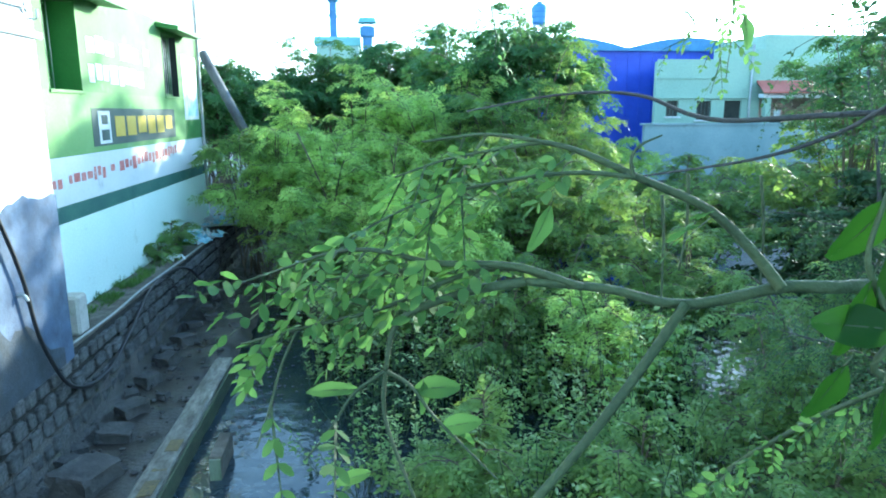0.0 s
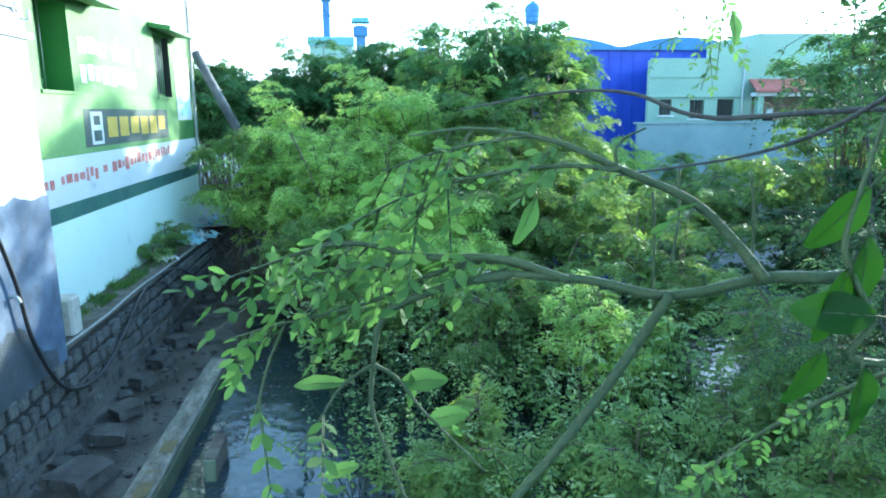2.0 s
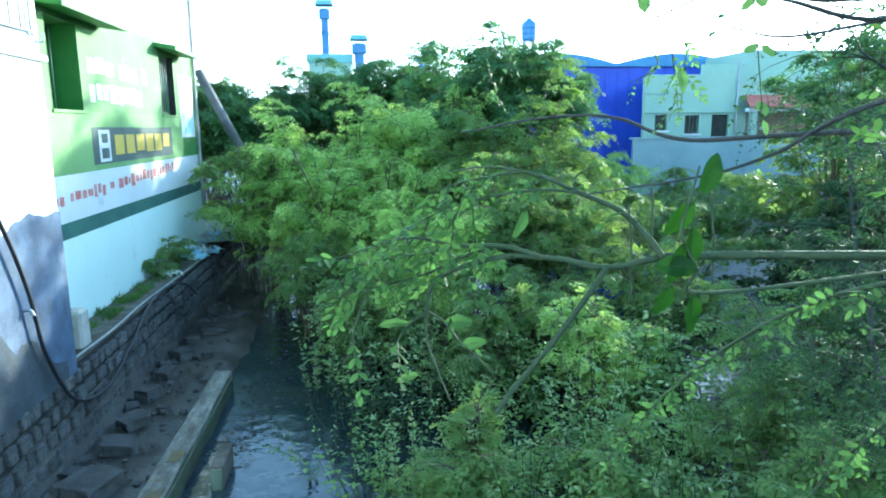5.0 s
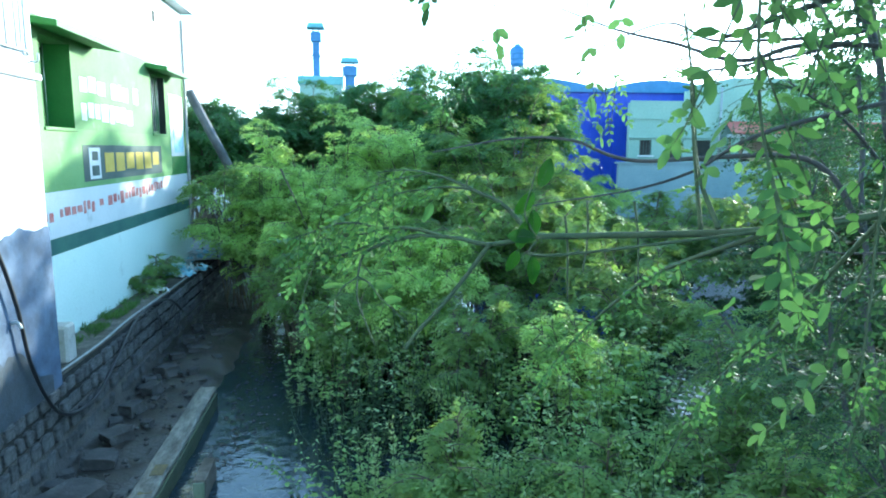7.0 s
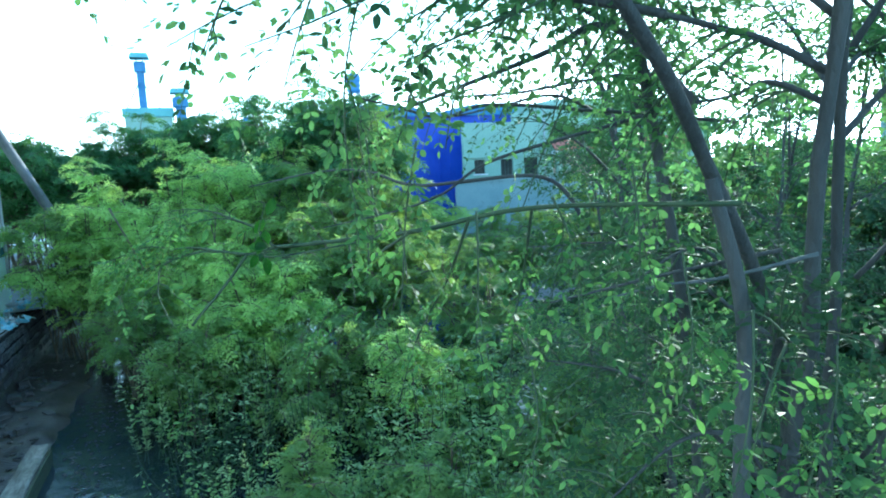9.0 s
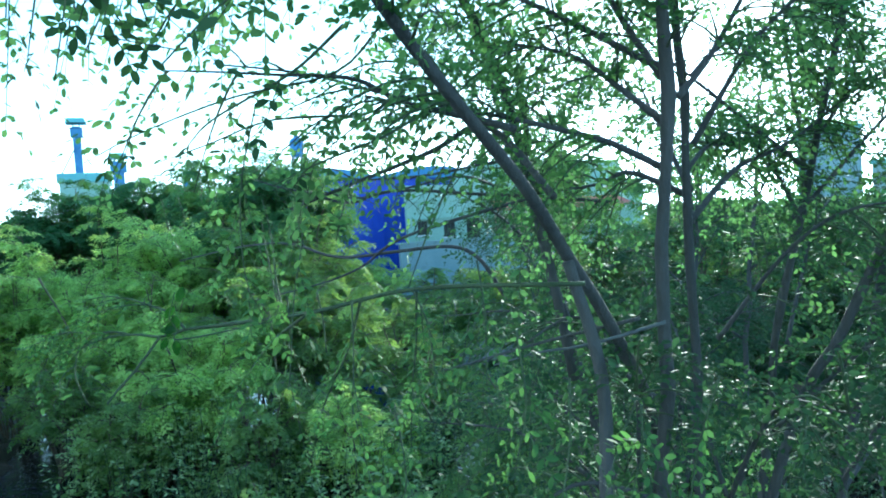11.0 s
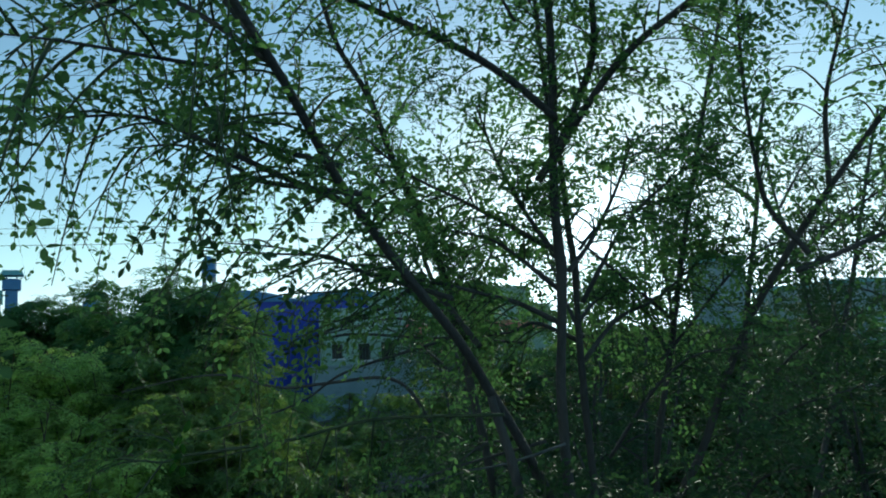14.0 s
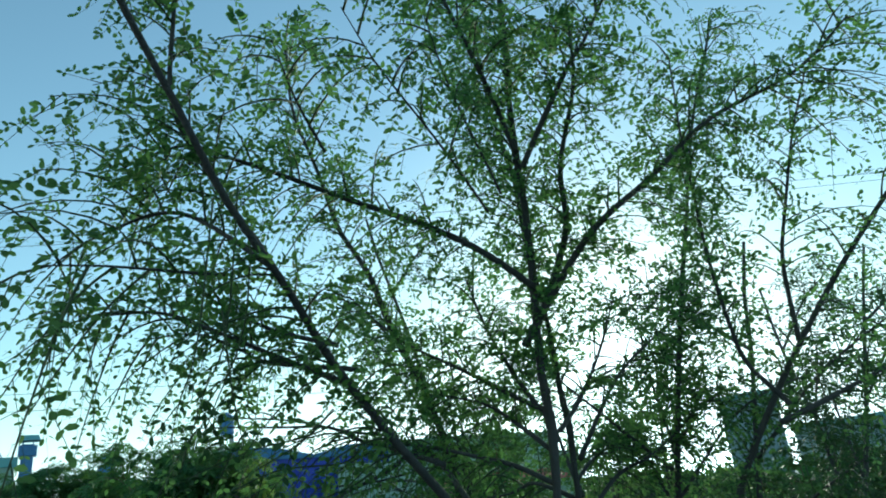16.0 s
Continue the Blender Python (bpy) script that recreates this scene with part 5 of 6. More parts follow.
# further limbs of the crown
limb([(1.18, -0.08, 3.56), (1.06, -0.01, 3.64), (0.96, 0.08, 3.72), (0.84, 0.19, 3.82), (0.72, 0.28, 3.98)], 0.011, 0.003, 1.0)
limb([(1.19, -0.08, 3.52), (1.11, -0.04, 3.68), (1.06, 0.02, 3.85), (1.04, 0.07, 4.01)], 0.011, 0.003, 1.0)
limb([(1.43, 0.09, 3.41), (1.52, 0.06, 3.55), (1.66, 0.03, 3.72), (1.86, -0.02, 3.87), (2.07, -0.08, 4.0)], 0.011, 0.003, 1.0)
limb([(1.21, -0.05, 3.34), (1.1, -0.0, 3.41), (1.01, 0.04, 3.44), (0.89, 0.09, 3.47), (0.76, 0.15, 3.5), (0.62, 0.21, 3.54)], 0.011, 0.003, 1.0)
limb([(1.45, 0.13, 3.22), (1.63, 0.14, 3.35), (1.84, 0.15, 3.42), (2.04, 0.09, 3.56), (2.26, 0.09, 3.64)], 0.011, 0.003, 1.0)
limb([(1.21, -0.08, 3.5), (1.29, -0.11, 3.59), (1.4, -0.13, 3.74), (1.49, -0.13, 3.91)], 0.011, 0.003, 1.0)
limb([(1.19, -0.07, 3.44), (1.11, -0.02, 3.53), (1.02, 0.01, 3.59), (0.9, 0.07, 3.62)], 0.011, 0.003, 1.0)
limb([(1.44, 0.11, 3.28), (1.31, 0.18, 3.35), (1.26, 0.26, 3.33), (1.12, 0.33, 3.32)], 0.011, 0.003, 1.0)
limb([(2.21, 0.38, 3.29), (2.18, 0.36, 3.52), (2.14, 0.36, 3.78), (2.11, 0.34, 4.03)], 0.011, 0.003, 0.8)
limb([(1.5, 0.15, 3.6), (1.72, 0.25, 3.72), (2.0, 0.3, 3.8), (2.3, 0.3, 3.86)], 0.009, 0.002, 1.1)
limb([(1.42, 0.1, 3.35), (1.6, 0.2, 3.42), (1.85, 0.35, 3.45), (2.15, 0.45, 3.5)], 0.009, 0.002, 1.1)
limb([(1.45, 0.12, 3.3), (1.62, 0.4, 3.5), (1.8, 0.66, 3.66), (1.95, 0.9, 3.9)], 0.01, 0.003, 0.6)
limb([(1.97, 0.22, 3.2), (2.1, 0.45, 3.45), (2.2, 0.7, 3.6), (2.4, 0.9, 3.7)], 0.01, 0.003, 0.6)
limb([(1.98, 0.2, 3.35), (1.85, 0.4, 3.6), (1.75, 0.6, 3.85), (1.7, 0.75, 4.1)], 0.01, 0.003, 0.35)
limb([(1.98, 0.2, 3.4), (2.2, 0.2, 3.6), (2.45, 0.3, 3.85)], 0.009, 0.003, 0.6)
limb([(1.55, 1.0, 3.4), (1.72, 0.95, 3.7), (1.95, 1.1, 3.95)], 0.009, 0.003, 0.6)
limb([(0.83, -0.39, 4.02), (0.64, -0.44, 4.20), (0.47, -0.50, 4.32), (0.36, -0.57, 4.38)], 0.005, 0.0015, 0.6)
limb([(0.88, -0.39, 4.08), (0.70, -0.48, 4.29), (0.57, -0.58, 4.43)], 0.005, 0.0015, 0.6)
limb([(0.15, -0.43, 3.78), (-0.02, -0.45, 3.77), (-0.16, -0.49, 3.74)], 0.005, 0.0015, 0.6)
limb([(0.39, -0.39, 4.12), (0.29, -0.46, 4.20), (0.21, -0.55, 4.26)], 0.005, 0.0015, 0.6)
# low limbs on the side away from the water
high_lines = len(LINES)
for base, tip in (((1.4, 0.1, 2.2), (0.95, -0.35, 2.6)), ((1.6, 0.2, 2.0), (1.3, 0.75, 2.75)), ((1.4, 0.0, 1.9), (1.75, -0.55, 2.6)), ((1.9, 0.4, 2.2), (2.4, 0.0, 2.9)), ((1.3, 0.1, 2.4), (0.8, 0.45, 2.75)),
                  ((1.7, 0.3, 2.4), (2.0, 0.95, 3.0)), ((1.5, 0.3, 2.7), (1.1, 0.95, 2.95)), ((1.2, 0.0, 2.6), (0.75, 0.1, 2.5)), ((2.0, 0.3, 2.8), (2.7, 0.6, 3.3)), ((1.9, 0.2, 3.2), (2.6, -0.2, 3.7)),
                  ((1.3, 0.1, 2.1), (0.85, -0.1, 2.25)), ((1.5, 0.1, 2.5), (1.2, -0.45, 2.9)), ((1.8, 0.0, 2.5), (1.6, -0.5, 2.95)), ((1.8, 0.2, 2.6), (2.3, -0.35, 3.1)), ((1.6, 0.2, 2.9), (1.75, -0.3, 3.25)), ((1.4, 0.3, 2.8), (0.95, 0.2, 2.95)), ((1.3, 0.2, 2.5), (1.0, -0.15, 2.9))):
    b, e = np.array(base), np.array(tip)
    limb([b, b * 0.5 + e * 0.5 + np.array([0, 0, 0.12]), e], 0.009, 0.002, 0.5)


# thin places in the crown, running towards the sun
GAPS = (((1.17, -0.16, 3.55), 0.1), ((0.92, -0.65, 3.61), 0.095), ((0.94, -0.46, 3.58), 0.04))


def foliage(lines, spacing, twig, leaf, seed, leaf_material, parent, frond=0.13, pairs=6, start=0.25, per=5):
    """Side twigs along limbs, each with drooping feather leaves."""
    rng = np.random.default_rng(seed)
    twigs, P, D, L = [], [], [], []
    for line, leafy in lines:
        seg = np.linalg.norm(np.diff(line, axis=0), axis=1)
        total = seg.sum()
        n = int(total * (1 - start) / spacing * leafy)
        cum = np.concatenate([[0], np.cumsum(seg)])
        for k in range(n):
            d = total * (start + (1 - start) * (k + rng.uniform(0, 1)) / max(n, 1))
            i = min(np.searchsorted(cum, d) - 1, len(seg) - 1)
            p = line[i] + (line[i + 1] - line[i]) * (d - cum[i]) / seg[i]
            along = unit(line[i + 1] - line[i])
            out = unit(np.cross(along, rng.normal(0, 1, 3)))
            w = unit(along * rng.uniform(0.3, 0.9) + out + np.array([0, 0, 0.35]))
            ln = twig * rng.uniform(0.5, 1.3)
            s = np.linspace(0, 1, 6)[:, None]
            pts = p + w * ln * s - np.array([0, 0, 0.5]) * ln * s * s
            twigs.append((pts, np.linspace(0.0032, 0.001, 6)))
            m = rng.integers(per - 1, per + 3)
            for j in range(m):
                u = (j + 0.6) / m
                at = p + w * ln * u - np.array([0, 0, 0.5]) * ln * u * u
                side = unit(np.cross(w, rng.normal(0, 1, 3)))
                P.append(at)
                D.append(unit(w * 0.5 + side * 0.8 - np.array([0, 0, 0.25])))
                L.append(frond * rng.uniform(0.6, 1.25))
    tagged(under(tubes("brushwood", twigs, M_TWIG, None, "", 4), parent), kind="stuff")
    P, D, L = np.array(P), np.array(D), np.array(L)
    keep = np.ones(len(P), bool)
    for gap, wide in GAPS:
        off = P + D * (L * 0.5)[:, None] - np.array(gap)
        keep &= np.linalg.norm(off - (off @ np.array(SUN))[:, None] * np.array(SUN), axis=1) > wide
    P, D, L = P[keep], D[keep], L[keep]
    blades, strips = fronds(rng, P, D, L, pairs, leaf, 0.55, 0.55, True, 0.85, 0.3)
    under(polygons("crown", blades, leaf_material), parent)
    tagged(under(polygons("stalkage", strips, M_TWIG), parent), kind="stuff")


foliage(LINES[:high_lines], 0.022, 0.24, 0.0165, 21, L_MORINGA, tree, 0.12, 5, 0.2, 5)
foliage(LINES[high_lines:], 0.022, 0.24, 0.0175, 22, L_SHADED_MORINGA, tree, 0.12, 5, 0.2, 5)


def second_tree(at, seed, height, stems, label):
    """A neighbour of the same kind, standing further off."""
    rng = np.random.default_rng(seed)
    root = thing("drumstick_tree", label, "tree", at=(*at, -0.85))
    lines = []
    for k in range(stems):
        a = 2 * math.pi * (k + rng.uniform(0, 0.6)) / stems
        lean = rng.uniform(0.1, 0.35)
        foot = np.array([at[0] + 0.15 * math.cos(a), at[1] + 0.15 * math.sin(a), -0.9])
        top = foot + np.array([lean * height * math.cos(a), lean * height * math.sin(a), height * rng.uniform(0.8, 1.05)])
        line = wobble(smooth_line([foot, foot * 0.5 + top * 0.5 + rng.normal(0, 0.12, 3), top], 24), 0.03)
        under(tubes("trunk", [(line, np.linspace(0.034, 0.008, len(line)))], M_BARK, None, "", 8), root)
        for j in range(7):
            i = int(len(line) * (0.42 + 0.08 * j))
            if i >= len(line) - 1:
                break
            b = line[i]
            w = unit(np.array([rng.normal(), rng.normal(), 0.7]))
            e = b + w * rng.uniform(0.5, 1.0)
            sub = smooth_line([b, (b + e) / 2 + np.array([0, 0, 0.06]), e], 12)
            under(tubes("limb", [(sub, np.linspace(0.011, 0.003, len(sub)))], M_BARK, None, "", 6), root)
            lines.append((sub, 1.0))
    foliage(lines, 0.036, 0.36, 0.02, seed + 1, L_SHADED_MORINGA, root, 0.15, 5, 0.1)
    return root


second_tree((3.3, 1.9), 301, 5.8, 5, "slender leafy tree standing behind the nearer stems")
second_tree((4.1, -0.2), 302, 5.2, 4, "slender leafy tree standing on the bank")
second_tree((4.3, 3.6), 303, 4.6, 3, "small leafy tree leaning over the channel")


# the branch that reaches over the water beside the path
reach = thing("hanging_branch", "green drumstick branch with bright oval leaflets over the water", "branch", at=(0.86, -0.15, 3.15))
NEAR = []


def bough(points, r0, r1, leafy, name="twig"):
    line = smooth_line(points, 8 * len(points))
    under(tubes(name, [(line, np.linspace(r0, r1, len(line)))], M_TWIG, None, "", 8), reach)
    NEAR.append((line, leafy))
    return line


bough([(0.9, -0.15, 3.13), (0.66, 0.08, 3.13), (0.46, 0.14, 3.1), (0.299, 0.243, 3.083), (0.262, 0.250, 3.082), (0.237, 0.256, 3.081), (0.191, 0.262, 3.072), (0.152, 0.271, 3.079), (0.112, 0.279, 3.082)], 0.0047, 0.002, 0.0, "bough")
bough([(0.112, 0.279, 3.082), (0.083, 0.284, 3.076), (0.053, 0.287, 3.065), (0.043, 0.289, 3.053), (0.039, 0.287, 3.033)], 0.0026, 0.0014, 0.0)
bough([(0.039, 0.287, 3.033), (0.038, 0.283, 3.009), (0.048, 0.275, 2.979), (0.057, 0.269, 2.956)], 0.0013, 0.0008, 0.12)
bough([(0.140, 0.271, 3.080), (0.107, 0.284, 3.089), (0.066, 0.297, 3.089), (0.036, 0.309, 3.094), (0.011, 0.320, 3.091), (-0.016, 0.329, 3.081), (-0.046, 0.338, 3.070)], 0.0022, 0.0005, 0.9)
bough([(0.130, 0.277, 3.081), (0.108, 0.289, 3.087), (0.079, 0.300, 3.080), (0.038, 0.309, 3.061), (-0.010, 0.320, 3.047), (-0.044, 0.330, 3.036)], 0.0022, 0.0005, 0.9)
bough([(0.068, 0.316, 3.085), (0.042, 0.322, 3.078), (0.009, 0.330, 3.073), (-0.021, 0.337, 3.066)], 0.0012, 0.0005, 0.9)
bough([(0.039, 0.287, 3.033), (0.022, 0.284, 3.022), (0.010, 0.278, 3.006), (-0.004, 0.273, 2.991)], 0.0011, 0.0005, 0.25)
bough([(-0.011, 0.326, 3.045), (-0.021, 0.321, 3.023), (-0.028, 0.314, 2.999), (-0.035, 0.31, 2.98)], 0.0009, 0.0005, 0.3)
bough([(0.039, 0.287, 3.033), (0.052, 0.282, 3.026), (0.064, 0.275, 3.011), (0.081, 0.267, 2.995), (0.095, 0.260, 2.982)], 0.0012, 0.0005, 0.25)
bough([(0.189, 0.258, 3.073), (0.161, 0.249, 3.039), (0.133, 0.241, 3.008), (0.105, 0.233, 2.981), (0.089, 0.226, 2.963)], 0.0027, 0.0021, 0.0)
bough([(0.234, 0.250, 3.082), (0.224, 0.260, 3.098), (0.204, 0.271, 3.119), (0.172, 0.283, 3.134), (0.144, 0.294, 3.147), (0.125, 0.303, 3.152), (0.096, 0.312, 3.156), (0.062, 0.320, 3.152)], 0.0031, 0.0006, 0.3)
bough([(0.167, 0.279, 3.135), (0.143, 0.287, 3.137), (0.115, 0.295, 3.134), (0.085, 0.302, 3.128), (0.055, 0.309, 3.118), (0.024, 0.314, 3.102)], 0.0014, 0.0005, 0.75)
bough([(0.125, 0.303, 3.152), (0.102, 0.311, 3.148), (0.075, 0.320, 3.142), (0.047, 0.328, 3.132)], 0.0012, 0.0005, 0.9)
bough([(0.167, 0.279, 3.135), (0.166, 0.281, 3.144), (0.171, 0.282, 3.151), (0.182, 0.282, 3.156)], 0.0012, 0.0005, 0.35)
bough([(0.097, 0.317, 3.155), (0.081, 0.314, 3.133), (0.068, 0.312, 3.114), (0.052, 0.310, 3.096)], 0.001, 0.0005, 0.7)
bough([(0.41, 0.16, 3.1), (0.41, 0.21, 3.16), (0.41, 0.23, 3.25), (0.4, 0.24, 3.33)], 0.003, 0.001, 0.5)
bough([(0.45, 0.13, 3.1), (0.4, 0.3, 3.02), (0.34, 0.42, 2.9), (0.3, 0.5, 2.78)], 0.003, 0.001, 0.55)
bough([(0.55, 0.1, 3.12), (0.55, 0.22, 3.0), (0.52, 0.35, 2.85), (0.5, 0.45, 2.68)], 0.003, 0.001, 0.6)
bough([(0.66, 0.08, 3.13), (0.7, 0.2, 3.0), (0.72, 0.3, 2.85), (0.73, 0.36, 2.65)], 0.003, 0.001, 0.7)


def sprays(lines, leaf, seed, parent, frond=0.07, pairs=5, density=70, material=None):
    rng = np.random.default_rng(seed)
    P, D, L = [], [], []
    for line, leafy in lines:
        total = np.linalg.norm(np.diff(line, axis=0), axis=1).sum()
        n = int(total * density * leafy)
        for k in range(n):
            i = min(int((0.2 + 0.8 * (k + 0.5) / n) * (len(line) - 1)), len(line) - 2)
            along = unit(line[i + 1] - line[i])
            side = unit(np.cross(along, np.array([0, 0, 1.0])))
            P.append(line[i])
            D.append(unit(along * 0.6 + side * (1 if k % 2 else -1) * 0.8 + rng.normal(0, 0.25, 3) - np.array([0, 0, 0.15])))
            L.append(frond * rng.uniform(0.6, 1.2))
    blades, strips = fronds(rng, np.array(P), np.array(D), np.array(L), pairs, leaf, 0.45, 0.45, "fine", 0.85, 0.22)
    tagged(under(polygons("leaf_spray", blades, material or L_YOUNG), parent), kind="stuff")
    tagged(under(polygons("stalkage", strips, M_TWIG), parent), kind="stuff")


sprays(NEAR, 0.0108, 5, reach, 0.036, 4, 84)
DROOP = []
for points in ([(0.34, -0.06, 3.42), (0.31, -0.06, 3.31), (0.31, -0.08, 3.2), (0.33, -0.09, 3.12)], [(0.43, -0.19, 3.13), (0.42, -0.19, 3.05), (0.41, -0.2, 2.96)], [(0.5, -0.27, 3.16), (0.52, -0.28, 3.09), (0.52, -0.29, 3.0)], [(0.62, -0.26, 3.19), (0.63, -0.27, 3.09), (0.62, -0.28, 3.0)], [(0.67, -0.4, 3.03), (0.65, -0.41, 2.93), (0.62, -0.41, 2.83)], [(0.78, -0.4, 2.98), (0.78, -0.41, 2.9), (0.75, -0.41, 2.8)], [(0.86, -0.48, 3.02), (0.83, -0.48, 2.91), (0.8, -0.49, 2.8)], [(0.47, -0.22, 2.98), (0.48, -0.24, 2.88), (0.45, -0.23, 2.8)], [(0.64, -0.33, 3.08), (0.64, -0.34, 2.99), (0.62, -0.34, 2.91)], [(0.4, -0.11, 3.22), (0.37, -0.11, 3.13), (0.35, -0.11, 3.02)]):
    line = wobble(smooth_line(points, 20), 0.06)
    under(tubes("twig", [(line, np.linspace(0.0016, 0.0008, len(line)))], M_TWIG, None, "", 6), reach)
    DROOP.append((line, 1.0))
sprays(DROOP, 0.0155, 6, reach, 0.085, 5, 40, L_YOUNG)


for points in ([(0.699, 1.05, 3.051), (0.712, 1.05, 2.963), (0.715, 1.05, 2.85)], [(0.546, 1.1, 3.015), (0.554, 1.1, 2.937), (0.554, 1.1, 2.8)], [(0.62, 1.16, 3.05), (0.625, 1.16, 2.95), (0.615, 1.16, 2.86)]):
    line = wobble(smooth_line(points, 14), 0.012)
    under(tubes("stalk", [(line, np.linspace(0.0032, 0.0022, len(line)))], M_TWIG, None, "thin green hanging stalk", 6), reach)
line = wobble(smooth_line([(0.409, 0.2, 3.092), (0.399, 0.2, 3.189), (0.39, 0.2, 3.29)], 14), 0.01)
under(tubes("twig", [(line, np.linspace(0.0026, 0.001, len(line)))], M_TWIG, None, "", 6), reach)
HANGING = []
for points in ([(0.11, -0.52, 3.9), (0.091, -0.517, 3.625), (0.073, -0.475, 3.528), (0.064, -0.454, 3.46)], [(0.16, -0.5, 3.95), (0.149, -0.475, 3.658), (0.122, -0.426, 3.551), (0.093, -0.39, 3.419)], [(0.13, -0.52, 3.68), (0.15, -0.512, 3.552), (0.166, -0.492, 3.497), (0.179, -0.48, 3.457)],
               [(0.2, -0.45, 3.9), (0.192, -0.43, 3.678), (0.154, -0.368, 3.538), (0.137, -0.351, 3.481)]):
    line = smooth_line(points, 18)
    under(tubes("twig", [(line, np.linspace(0.002, 0.0008, len(line)))], M_TWIG, None, "", 6), tree)
    HANGING.append((line, 1.0))
for points in ([(0.56, -0.1, 3.47), (0.502, -0.133, 3.438), (0.367, -0.091, 3.435), (0.268, -0.066, 3.4), (0.186, -0.055, 3.371)], [(0.56, -0.1, 3.6), (0.487, -0.042, 3.525), (0.325, 0.009, 3.49), (0.179, 0.036, 3.434), (0.092, 0.043, 3.387)],
               [(0.56, -0.2, 3.42), (0.495, -0.228, 3.387), (0.413, -0.193, 3.357), (0.342, -0.169, 3.325)], [(0.45, -0.22, 3.55), (0.373, -0.212, 3.481), (0.266, -0.173, 3.42), (0.223, -0.159, 3.375)]):
    line = smooth_line(points, 18)
    under(tubes("twig", [(line, np.linspace(0.003, 0.0008, len(line)))], M_TWIG, None, "", 6), tree)
    HANGING.append((line, 0.8))
OVER = []
for points in ([(0.252, 1.257, 3.403), (0.261, 1.243, 3.341), (0.264, 1.224, 3.299), (0.253, 1.206, 3.255)], [(0.307, 1.304, 3.412), (0.317, 1.292, 3.358), (0.324, 1.269, 3.298)], [(0.67, 1.216, 3.412), (0.674, 1.199, 3.329), (0.675, 1.176, 3.267), (0.651, 1.155, 3.2)], [(0.673, 1.163, 3.402), (0.679, 1.148, 3.333), (0.658, 1.117, 3.223)], [(0.65, 1.374, 3.418), (0.706, 1.351, 3.337), (0.635, 1.349, 3.291)]):
    line = smooth_line(points, 16)
    under(tubes("twig", [(line, np.linspace(0.0016, 0.0007, len(line)))], M_TWIG, None, "", 6), reach)
    OVER.append((line, 1.0))
sprays(OVER, 0.015, 8, reach, 0.065, 4, 22, L_MORINGA)
sprays(HANGING, 0.018, 12, tree, 0.085, 4, 10, L_SHADED_MORINGA)


def single_leaf(at, way, normal, length, wide, material=None):
    """One oval blade, folded along its rib, wavy at the rim and drooping to the tip."""
    w = unit(np.array(way, float))
    side = unit(np.cross(w, np.array(normal, float)))
    up = np.cross(side, w)
    bm, rows = bmesh.new(), []
    for i in range(13):
        a = i / 12
        half = 0.5 * wide * math.sin(math.pi * (0.03 + 0.94 * a)) ** 0.7 * (1.06 - 0.14 * a)
        row = []
        for j in range(-3, 4):
            v = j / 3
            lift = 0.2 * abs(v) ** 1.3 * half - 0.16 * a * a + 0.02 * abs(v) * math.sin(9 * a + 2 * v) + 0.008 * math.cos(40 * a - 12 * abs(v))
            row.append(bm.verts.new(np.array(at) + length * (w * a + side * half * v + up * lift)))
        rows.append(row)
    for p, q in zip(rows, rows[1:]):
        for j in range(6):
            bm.faces.new((p[j], p[j + 1], q[j + 1], q[j])).smooth = True
    stalk = np.array(at) - w * length * 0.18
    leaf = under(part("leaf", bm, material or L_YOUNG), reach)
    rib = tubes("midrib", [([stalk + up * length * 0.01, np.array(at), np.array(at) + length * (0.5 * w - 0.037 * up), np.array(at) + length * (0.97 * w - 0.148 * up)], [0.012 * length, 0.014 * length, 0.009 * length, 0.003 * length])], M_TWIG, None, "", 5)
    rib.parent = leaf
    rib.matrix_parent_inverse = Matrix.Identity(4)
    return leaf


single_leaf((0.054, 0.284, 3.023), (0.95, 0.1, 0.02), (0.1, -0.75, 0.65), 0.026, 0.5)
single_leaf((0.024, 0.287, 3.023), (-0.95, 0.1, 0.03), (0.1, -0.6, 0.75), 0.028, 0.33)
single_leaf((0.067, 0.274, 3.005), (0.85, -0.1, 0.2), (0.2, -0.7, 0.6), 0.022, 0.5)
single_leaf((0.030, 0.277, 2.980), (-0.9, 0, -0.2), (0.1, -0.6, 0.7), 0.02, 0.42)
single_leaf((0.126, 0.286, 3.120), (-0.35, -0.1, -0.95), (0.5, -0.85, 0.1), 0.026, 0.45)
single_leaf((0.059, 0.284, 3.027), (0.05, 0, -1), (0.5, -0.8, 0.1), 0.02, 0.35)
single_leaf((0.467, 0.727, 3.276), (0.007, -0.008, -0.036), (0.3, -0.9, 0.2), 0.038, 0.55, L_MORINGA)
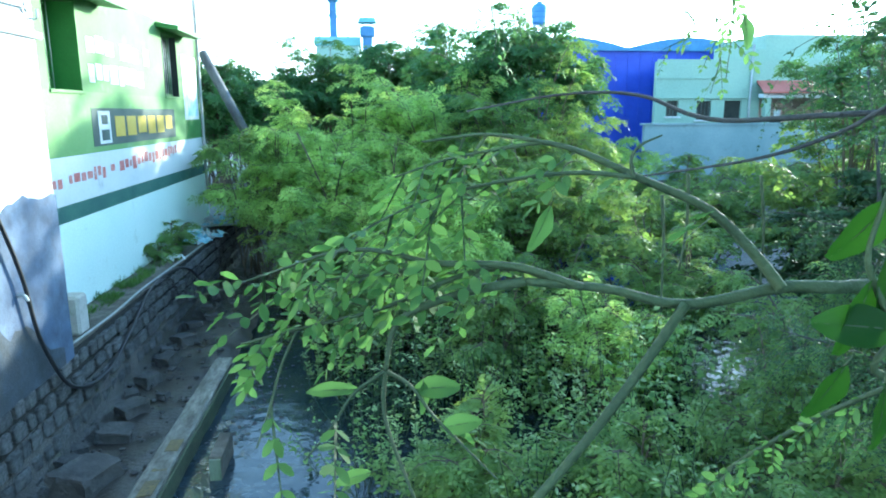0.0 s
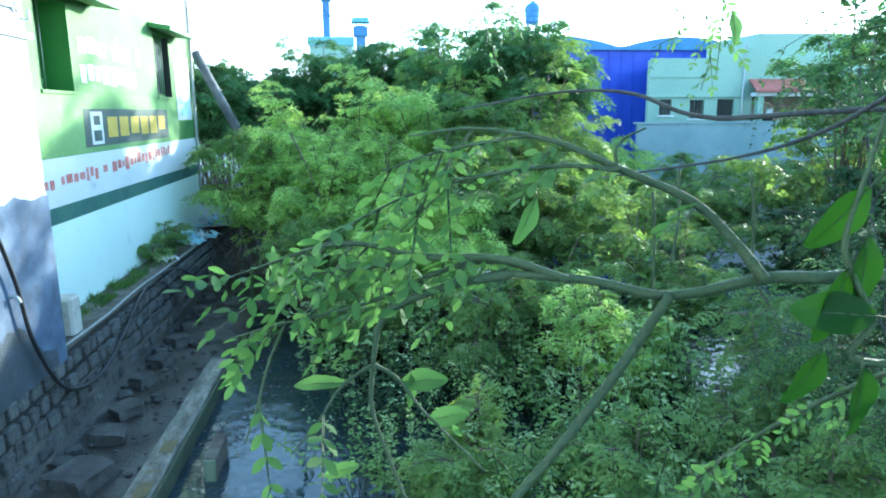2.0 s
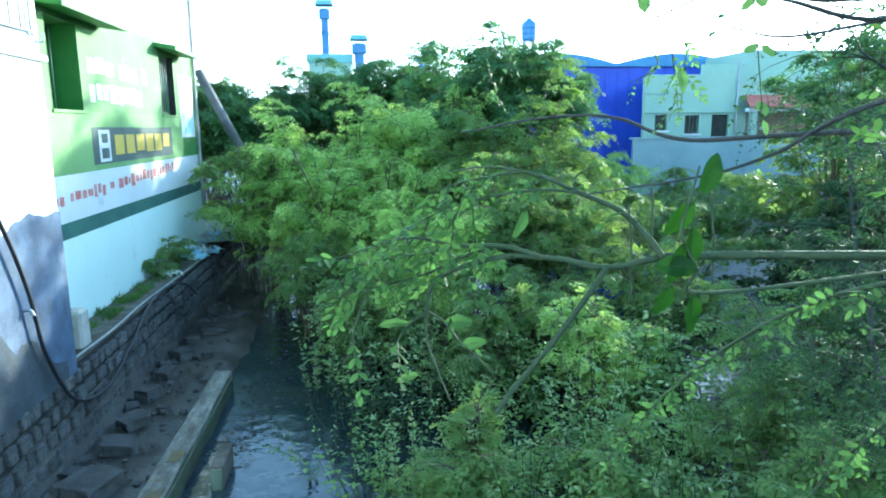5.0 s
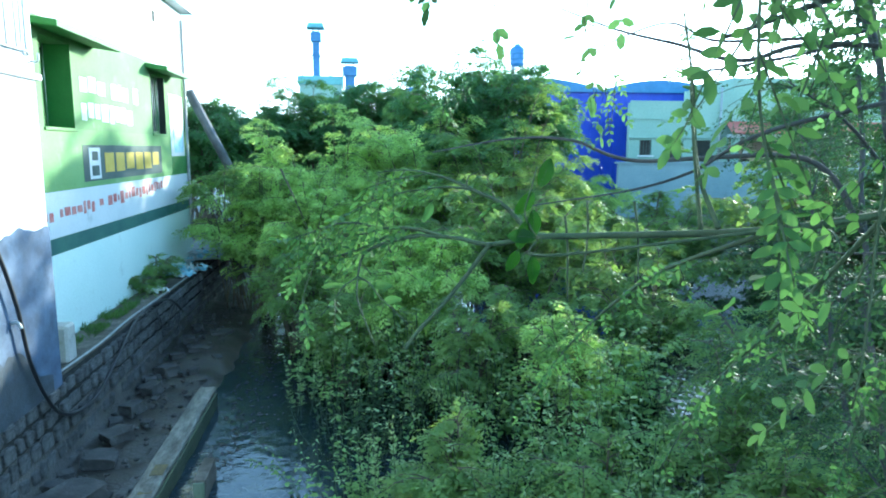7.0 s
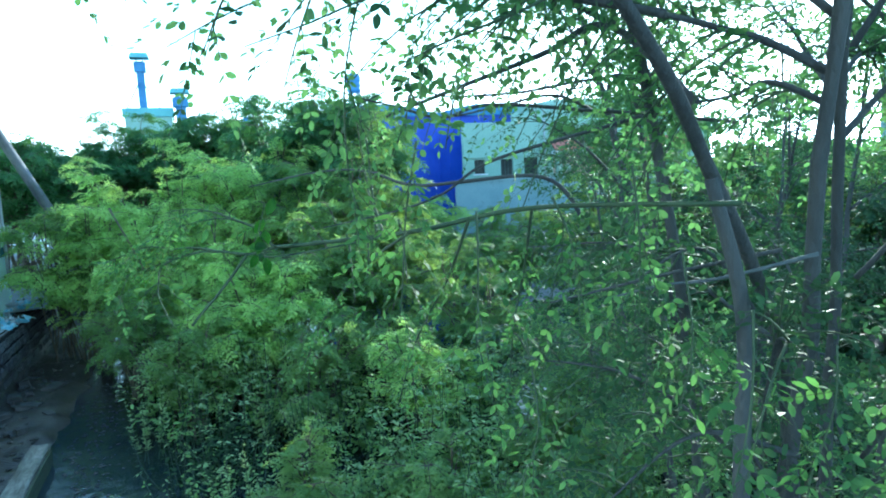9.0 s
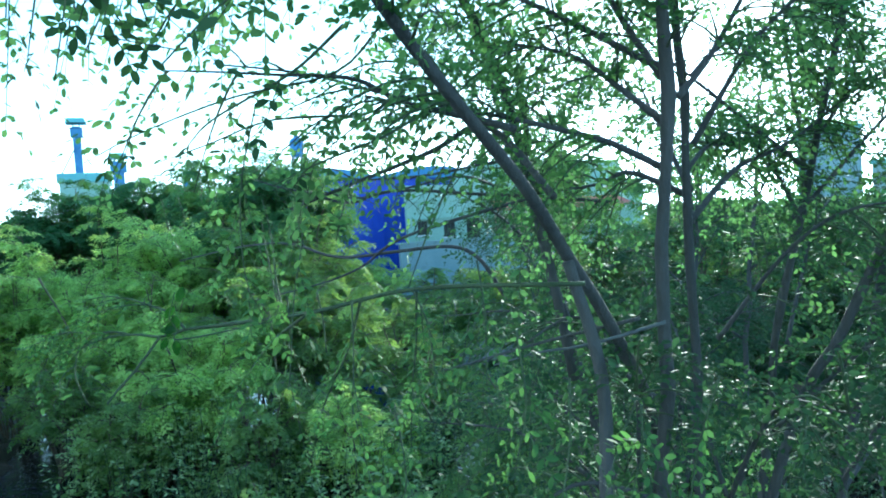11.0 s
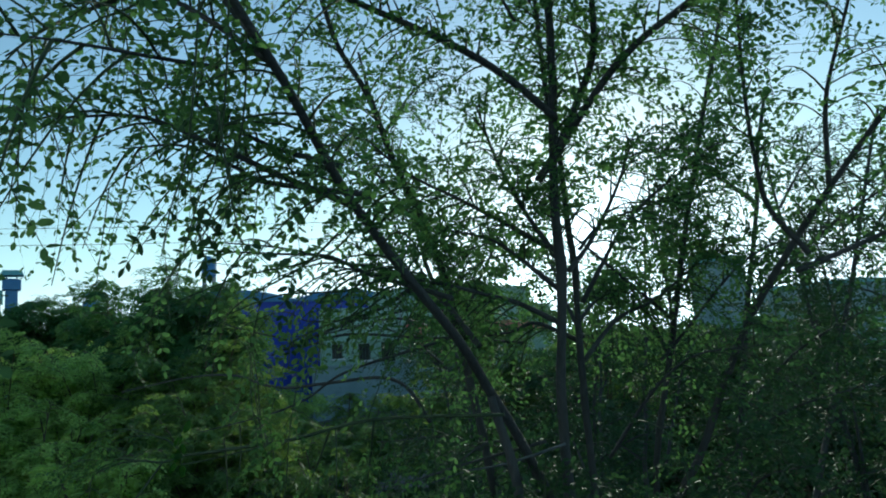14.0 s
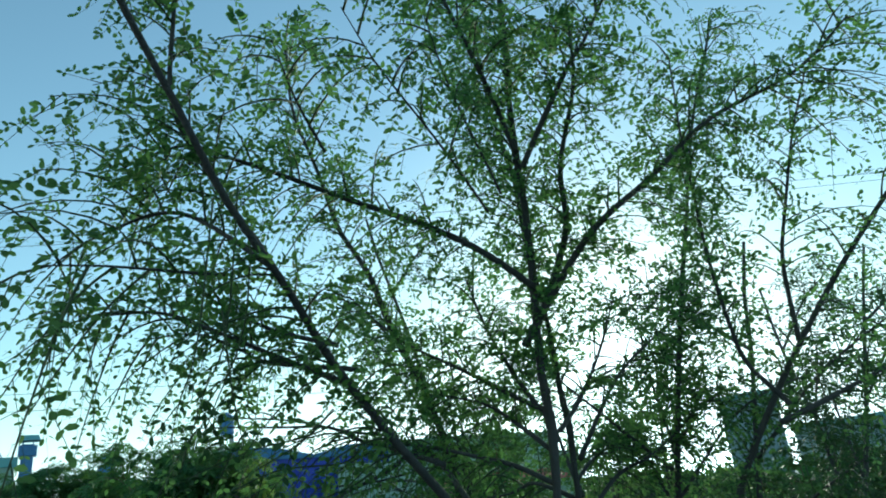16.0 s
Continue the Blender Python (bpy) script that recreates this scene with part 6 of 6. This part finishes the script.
# broad leaves close by on a side twig
bough([(0.46, 0.14, 3.1), (0.229, 0.152, 3.076), (0.216, 0.155, 3.093), (0.207, 0.157, 3.109), (0.204, 0.158, 3.121), (0.211, 0.160, 3.144), (0.216, 0.161, 3.163)], 0.0016, 0.0007, 0.0)
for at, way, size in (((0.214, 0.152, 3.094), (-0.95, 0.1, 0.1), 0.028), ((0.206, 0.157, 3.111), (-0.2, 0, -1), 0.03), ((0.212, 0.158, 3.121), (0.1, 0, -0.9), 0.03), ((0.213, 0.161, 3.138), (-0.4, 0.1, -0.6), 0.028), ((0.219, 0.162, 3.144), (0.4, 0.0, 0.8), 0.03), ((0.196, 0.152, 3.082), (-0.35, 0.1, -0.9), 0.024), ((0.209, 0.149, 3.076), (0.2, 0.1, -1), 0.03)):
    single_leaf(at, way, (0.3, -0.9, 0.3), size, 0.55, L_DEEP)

# ---- the low sun ----
sun_ball = bmesh.new()
bmesh.ops.create_uvsphere(sun_ball, u_segments=32, v_segments=16, radius=3.6)
disc = part("sun", sun_ball, glowing("sunlight", (1.0, 0.93, 0.8), 7100))
disc.location = SUN * 780 + Vector((0, 0, 3.2))
tagged(disc, "glaring low sun behind the tree", "sun", kind="structure")


# ---- stones of the retaining wall ----
def stone_mesh(seed):
    r = random.Random(seed)
    bm = bmesh.new()
    made = bmesh.ops.create_cube(bm, size=1.0)
    bmesh.ops.bevel(bm, geom=bm.edges[:], offset=0.14, segments=1, affect="EDGES")
    for v in bm.verts:
        v.co += Vector((r.uniform(-0.06, 0.09), r.uniform(-0.06, 0.06), r.uniform(-0.07, 0.07)))
    me = bpy.data.meshes.new("stone")
    bm.to_mesh(me)
    bm.free()
    me.materials.append(M_STONE)
    return me


STONES = [stone_mesh(200 + i) for i in range(14)]
r = random.Random(31)
count = 0
z = FOOT - 0.04
for course, h in enumerate((0.24, 0.22, 0.24, 0.22, 0.22)):
    y = 3.4 + r.uniform(0, 0.2)
    while y < 18.1:
        w = r.uniform(0.17, 0.36) if y > 5 else 0.5
        s = new("stone", STONES[r.randrange(14)])
        s.matrix_world = Matrix.Translation((WALL_X - 0.06 + r.uniform(-0.012, 0.02), y + w / 2, z + h / 2)) @ Euler((r.uniform(-0.06, 0.06), r.uniform(-0.05, 0.05), r.uniform(-0.05, 0.05))).to_matrix().to_4x4() @ Matrix.Diagonal((0.15 + r.uniform(-0.02, 0.03), w - r.uniform(0.045, 0.07), h - r.uniform(0.045, 0.075), 1))
        s.parent = retaining
        s.matrix_parent_inverse = Matrix.Translation(-retaining.location)
        y += w
        count += 1
    z += h
